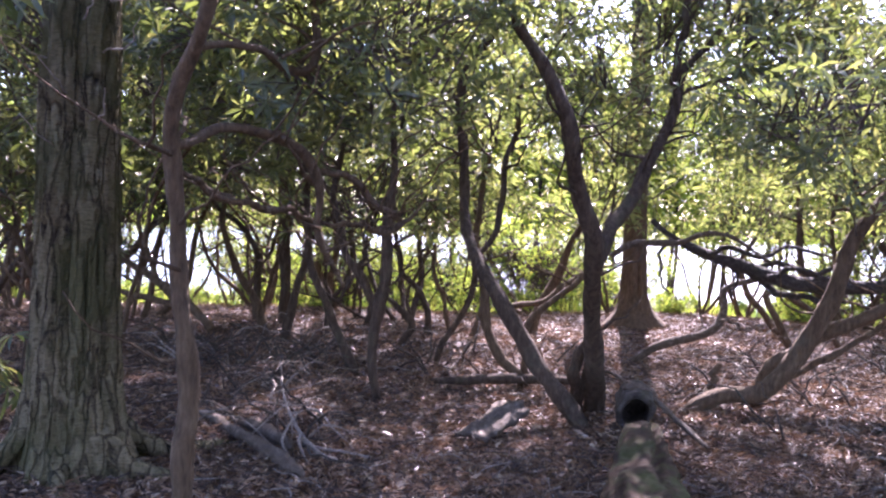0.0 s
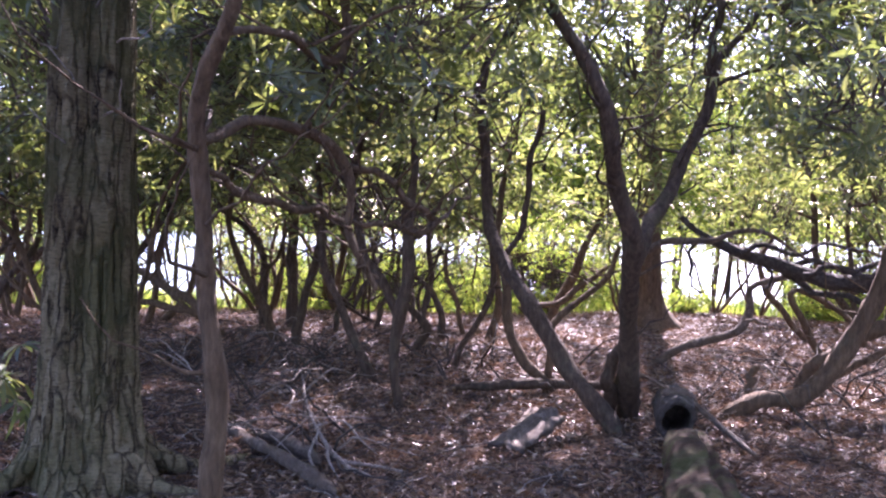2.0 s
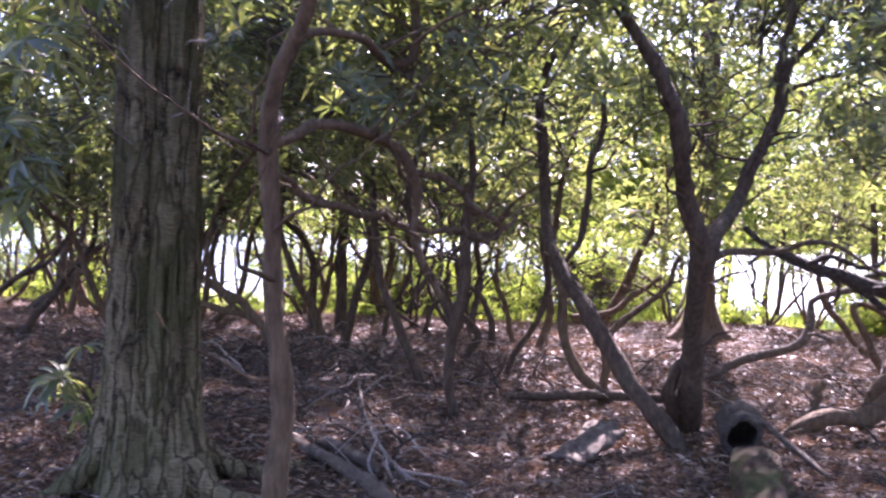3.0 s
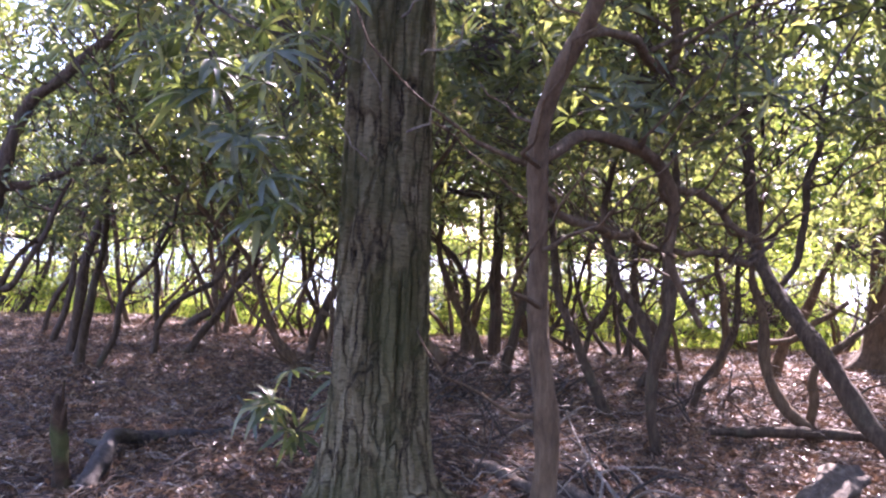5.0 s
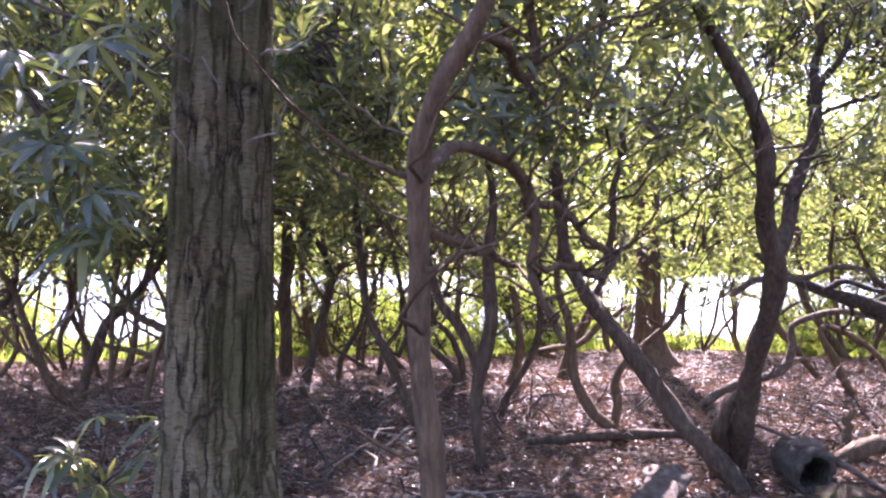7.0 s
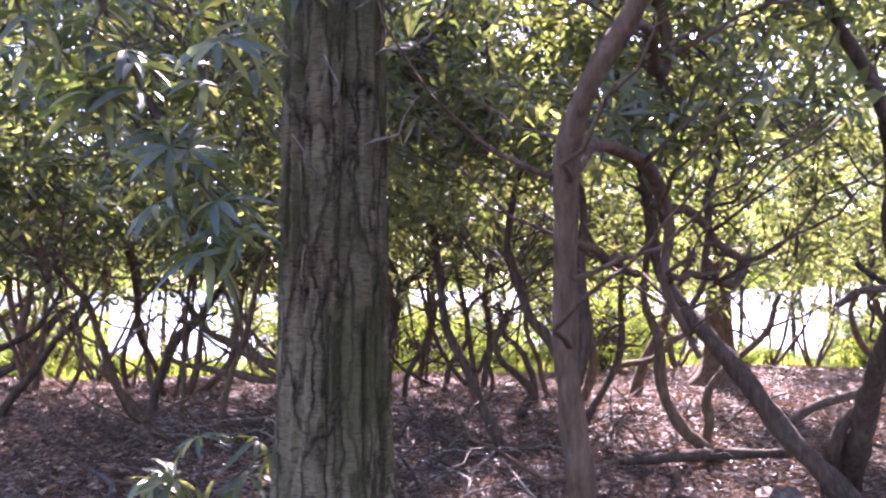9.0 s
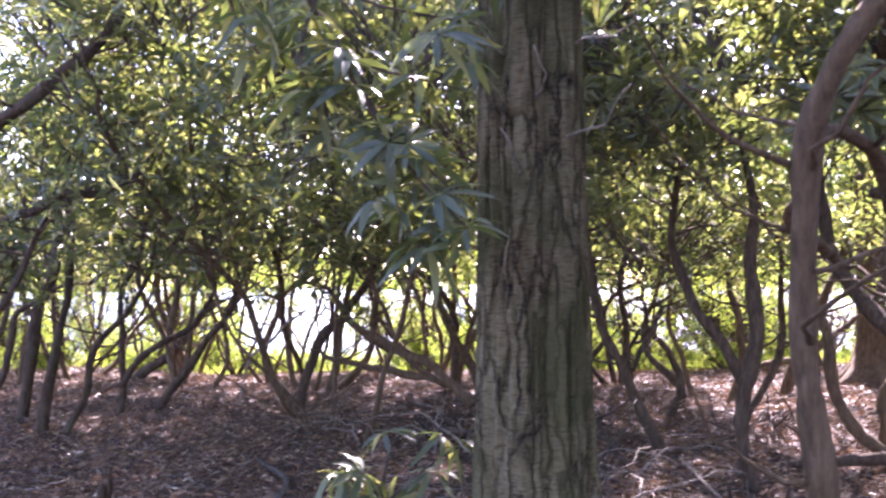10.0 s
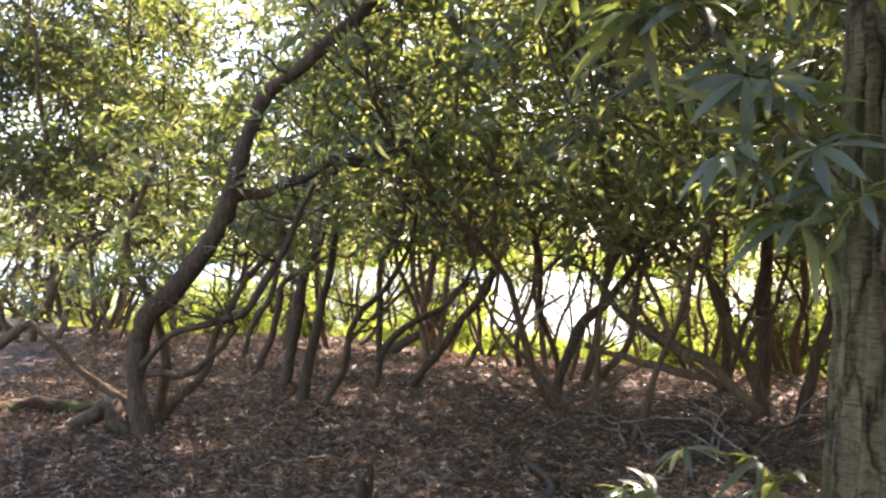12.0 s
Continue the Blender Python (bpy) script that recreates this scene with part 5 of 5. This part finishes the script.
lone_wood("fallen_log", "dark mossy log lying beneath the crooked rhododendron", [[(-8.9, 7.6, 0.03, 0.07), (-8.55, 7.9, 0.05, 0.09), (-8.15, 8.12, 0.04, 0.08), (-7.8, 8.22, 0.03, 0.06), (-7.7, 8.25, 0.02, 0.02)]], MOSSY, gnarl=0.26)


def brush_pile(x, y, rx, ry, count, seed):
    """A low tangle of thin dead branches."""
    rng = np.random.default_rng(seed)
    ob = empty("brush_pile", (x, y, 0.0), "low tangle of dark dead branches on the litter", "brushwood", "fallen wood")
    for i in range(count):
        px, py = x + rng.uniform(-rx, rx), y + rng.uniform(-ry, ry)
        a, ln, r, h = rng.uniform(0, 6.28), rng.uniform(0.4, 1.2), rng.uniform(0.004, 0.013), rng.uniform(0.05, 0.5)
        g = ground_height(px, py)
        pts = [(px + ln * s * math.cos(a + 0.6 * s), py + ln * s * math.sin(a + 0.6 * s), g + h * 4 * s * (1 - s) * 0.6 + h * s * s * 0.8 + 0.01, r * (1.15 - s)) for s in (0, 0.3, 0.65, 1.0)]
        v, f = tube(pts, rng, 5, 0.1, 0.12, 0.02)
        mesh_object("branch", v, f, DEAD if i % 5 == 0 else DEAD_DARK if i % 2 else TWIG, ob)


brush_pile(-2.0, 9.2, 0.9, 1.2, 60, 71)
brush_pile(-1.7, 7.6, 0.5, 0.6, 26, 72)
brush_pile(2.9, 7.9, 0.8, 0.5, 26, 73)
brush_pile(-3.0, 9.6, 0.6, 0.7, 26, 74)
brush_pile(4.3, 9.4, 1.1, 1.0, 44, 75)
brush_pile(3.0, 6.2, 0.9, 0.5, 18, 76)
brush_pile(-1.3, 5.9, 0.5, 0.5, 16, 77)
brush_pile(0.4, 9.6, 0.9, 0.8, 24, 78)


def bark_slab():
    """A slab of rotten grey bark, curled and broken at its rim."""
    ob = empty("bark_slab", (0.42, 6.4, 0.0), "curled slab of rotten grey bark on the litter", "bark", "fallen wood")
    n, vs = 22, []
    for layer in (0.0, -0.035):
        for j in range(n):
            for i in range(n):
                s, t = i / (n - 1) - 0.5, j / (n - 1) - 0.5
                th = math.atan2(t, s)
                k = 0.85 + 0.3 * noise.noise((math.cos(th) * 2.1, math.sin(th) * 2.1, 3.0))
                s, t = s * k, t * k
                x = 0.42 + s * 0.24 + t * 0.40 + 0.06 * noise.noise((s * 4, t * 4, 1))
                y = 6.40 - s * 0.25 + t * 0.55 + 0.06 * noise.noise((s * 4, t * 4, 5))
                z = 0.10 - 0.12 * s * s + 0.17 * t + 0.008 * noise.noise((s * 5, t * 5, 9)) + 0.006 * noise.noise((s * 16, t * 16, 2)) + layer
                vs.append((x, y, z))
    fs = []
    for b in (0, n * n):
        for j in range(n - 1):
            for i in range(n - 1):
                a = b + j * n + i
                fs.append((a, a + 1, a + n + 1, a + n) if b == 0 else (a, a + n, a + n + 1, a + 1))
    rim = list(range(n)) + [n * k + n - 1 for k in range(1, n)] + [n * n - 1 - k for k in range(1, n)] + [n * (n - 1 - k) for k in range(1, n - 1)]
    for a, b in zip(rim, rim[1:] + rim[:1]):
        fs.append((b, a, a + n * n, b + n * n))
    mesh_object("slab", vs, fs, SLAB, ob)


bark_slab()


# ---------------------------------------------------------------- near sprays of leaves
def leaf_spray(label, lines, spots_, leaf, seed, mat=None, name="leafy_branch"):
    """A hanging or rising branch whose rosettes can be told apart."""
    rng = np.random.default_rng(seed)
    x, y, z = lines[0][0][:3]
    ob = empty(name, (x, y, z), label, "branch", "leafy sprays")
    for line in lines:
        v, f = tube(line, rng, 7, 0.05, 0.1)
        mesh_object("branch", v, f, TWIG, ob)
    at = np.array(spots_)
    for k in range(len(at)):
        ax = rng.normal(0, 0.5, (1, 3)) + np.array([[0, -0.2, 0.8]])
        v, f = scatter(SPRAY_WHORLS[k % 4], at[k:k + 1], ax, np.array([leaf * rng.uniform(0.8, 1.15)]), rng.uniform(0, 6.28, 1))
        mesh_object("leaf_rosette", v, f, mat or LEAF, ob)
    return ob


def along(lines, count, spread, seed):
    rng = np.random.default_rng(seed)
    out = []
    for line in lines:
        c = spline(line, 0.04)
        for i in rng.integers(len(c) // 4, len(c), count):
            out.append(tuple(c[i, :3] + rng.normal(0, spread, 3)))
    return out


SPRAY_A = [[(-3.5, 4.95, 3.4, 0.02), (-3.2, 4.75, 2.9, 0.014), (-2.85, 4.6, 2.55, 0.008), (-2.40, 4.5, 2.40, 0.004)], [(-3.2, 4.75, 2.9, 0.012), (-2.9, 4.6, 2.35, 0.008), (-2.45, 4.5, 2.16, 0.004)],
           [(-3.0, 4.65, 2.6, 0.008), (-3.05, 4.55, 2.3, 0.006), (-2.95, 4.5, 2.05, 0.003)], [(-3.3, 4.8, 3.1, 0.010), (-3.35, 4.65, 2.6, 0.007), (-3.2, 4.55, 2.3, 0.003)], [(-3.35, 4.85, 3.2, 0.010), (-3.6, 4.75, 2.9, 0.006), (-3.75, 4.65, 2.6, 0.003)],
           [(-3.2, 4.75, 2.9, 0.010), (-2.75, 4.6, 2.8, 0.007), (-2.30, 4.52, 2.66, 0.003)]]
leaf_spray("hanging rhododendron spray of long dark leaves before the big trunk", SPRAY_A, along(SPRAY_A, 9, 0.07, 1), 0.175, 61)
SPRAY_C = [[(-2.95, 4.6, 2.4, 0.010), (-2.75, 4.45, 2.05, 0.007), (-2.48, 4.38, 1.78, 0.003)], [(-2.8, 4.5, 2.15, 0.008), (-2.62, 4.42, 1.85, 0.006), (-2.40, 4.36, 1.62, 0.003)], [(-2.75, 4.45, 2.05, 0.006), (-2.68, 4.4, 1.75, 0.005), (-2.58, 4.36, 1.55, 0.003)]]
leaf_spray("drooping dark rhododendron spray against the furrowed trunk", SPRAY_C, along(SPRAY_C, 7, 0.05, 5), 0.165, 63)
SPRAY_B = [[(-2.95, 6.05, -0.05, 0.014), (-2.93, 6.0, 0.36, 0.010), (-2.85, 5.9, 0.68, 0.005)], [(-2.94, 6.0, 0.27, 0.008), (-3.2, 5.95, 0.50, 0.005), (-3.45, 5.85, 0.56, 0.003)], [(-2.93, 6.0, 0.31, 0.008), (-3.05, 5.75, 0.50, 0.004)], [(-2.93, 6.0, 0.27, 0.008), (-2.65, 5.9, 0.52, 0.004), (-2.5, 5.8, 0.62, 0.003)]]
leaf_spray("young rhododendron seedling with drooping grey-green leaves", SPRAY_B, along(SPRAY_B, 3, 0.05, 2), 0.20, 62, name="rhododendron_seedling")

# thin dead twigs still standing out from the big trunk
rng_tw = np.random.default_rng(90)
for a, z, ln in ((-1.2, 2.62, 0.45), (-0.7, 2.45, 0.4), (-1.6, 2.2, 0.3), (-1.0, 2.05, 0.38), (-2.2, 2.4, 0.35), (-0.5, 2.75, 0.5), (-1.9, 1.9, 0.25)):
    x0, y0 = -2.15 + 0.22 * math.cos(a), 5.1 + 0.22 * math.sin(a)
    v, f = tube([(x0, y0, z, 0.007), (x0 + ln * 0.5 * math.cos(a + 0.2), y0 + ln * 0.5 * math.sin(a + 0.2), z + 0.03, 0.005), (x0 + ln * math.cos(a), y0 + ln * math.sin(a), z + 0.14, 0.002)], rng_tw, 5, 0.05, 0.1, 0.01)
    mesh_object("dead_twig", v, f, DEAD, oak, "bare grey twig")
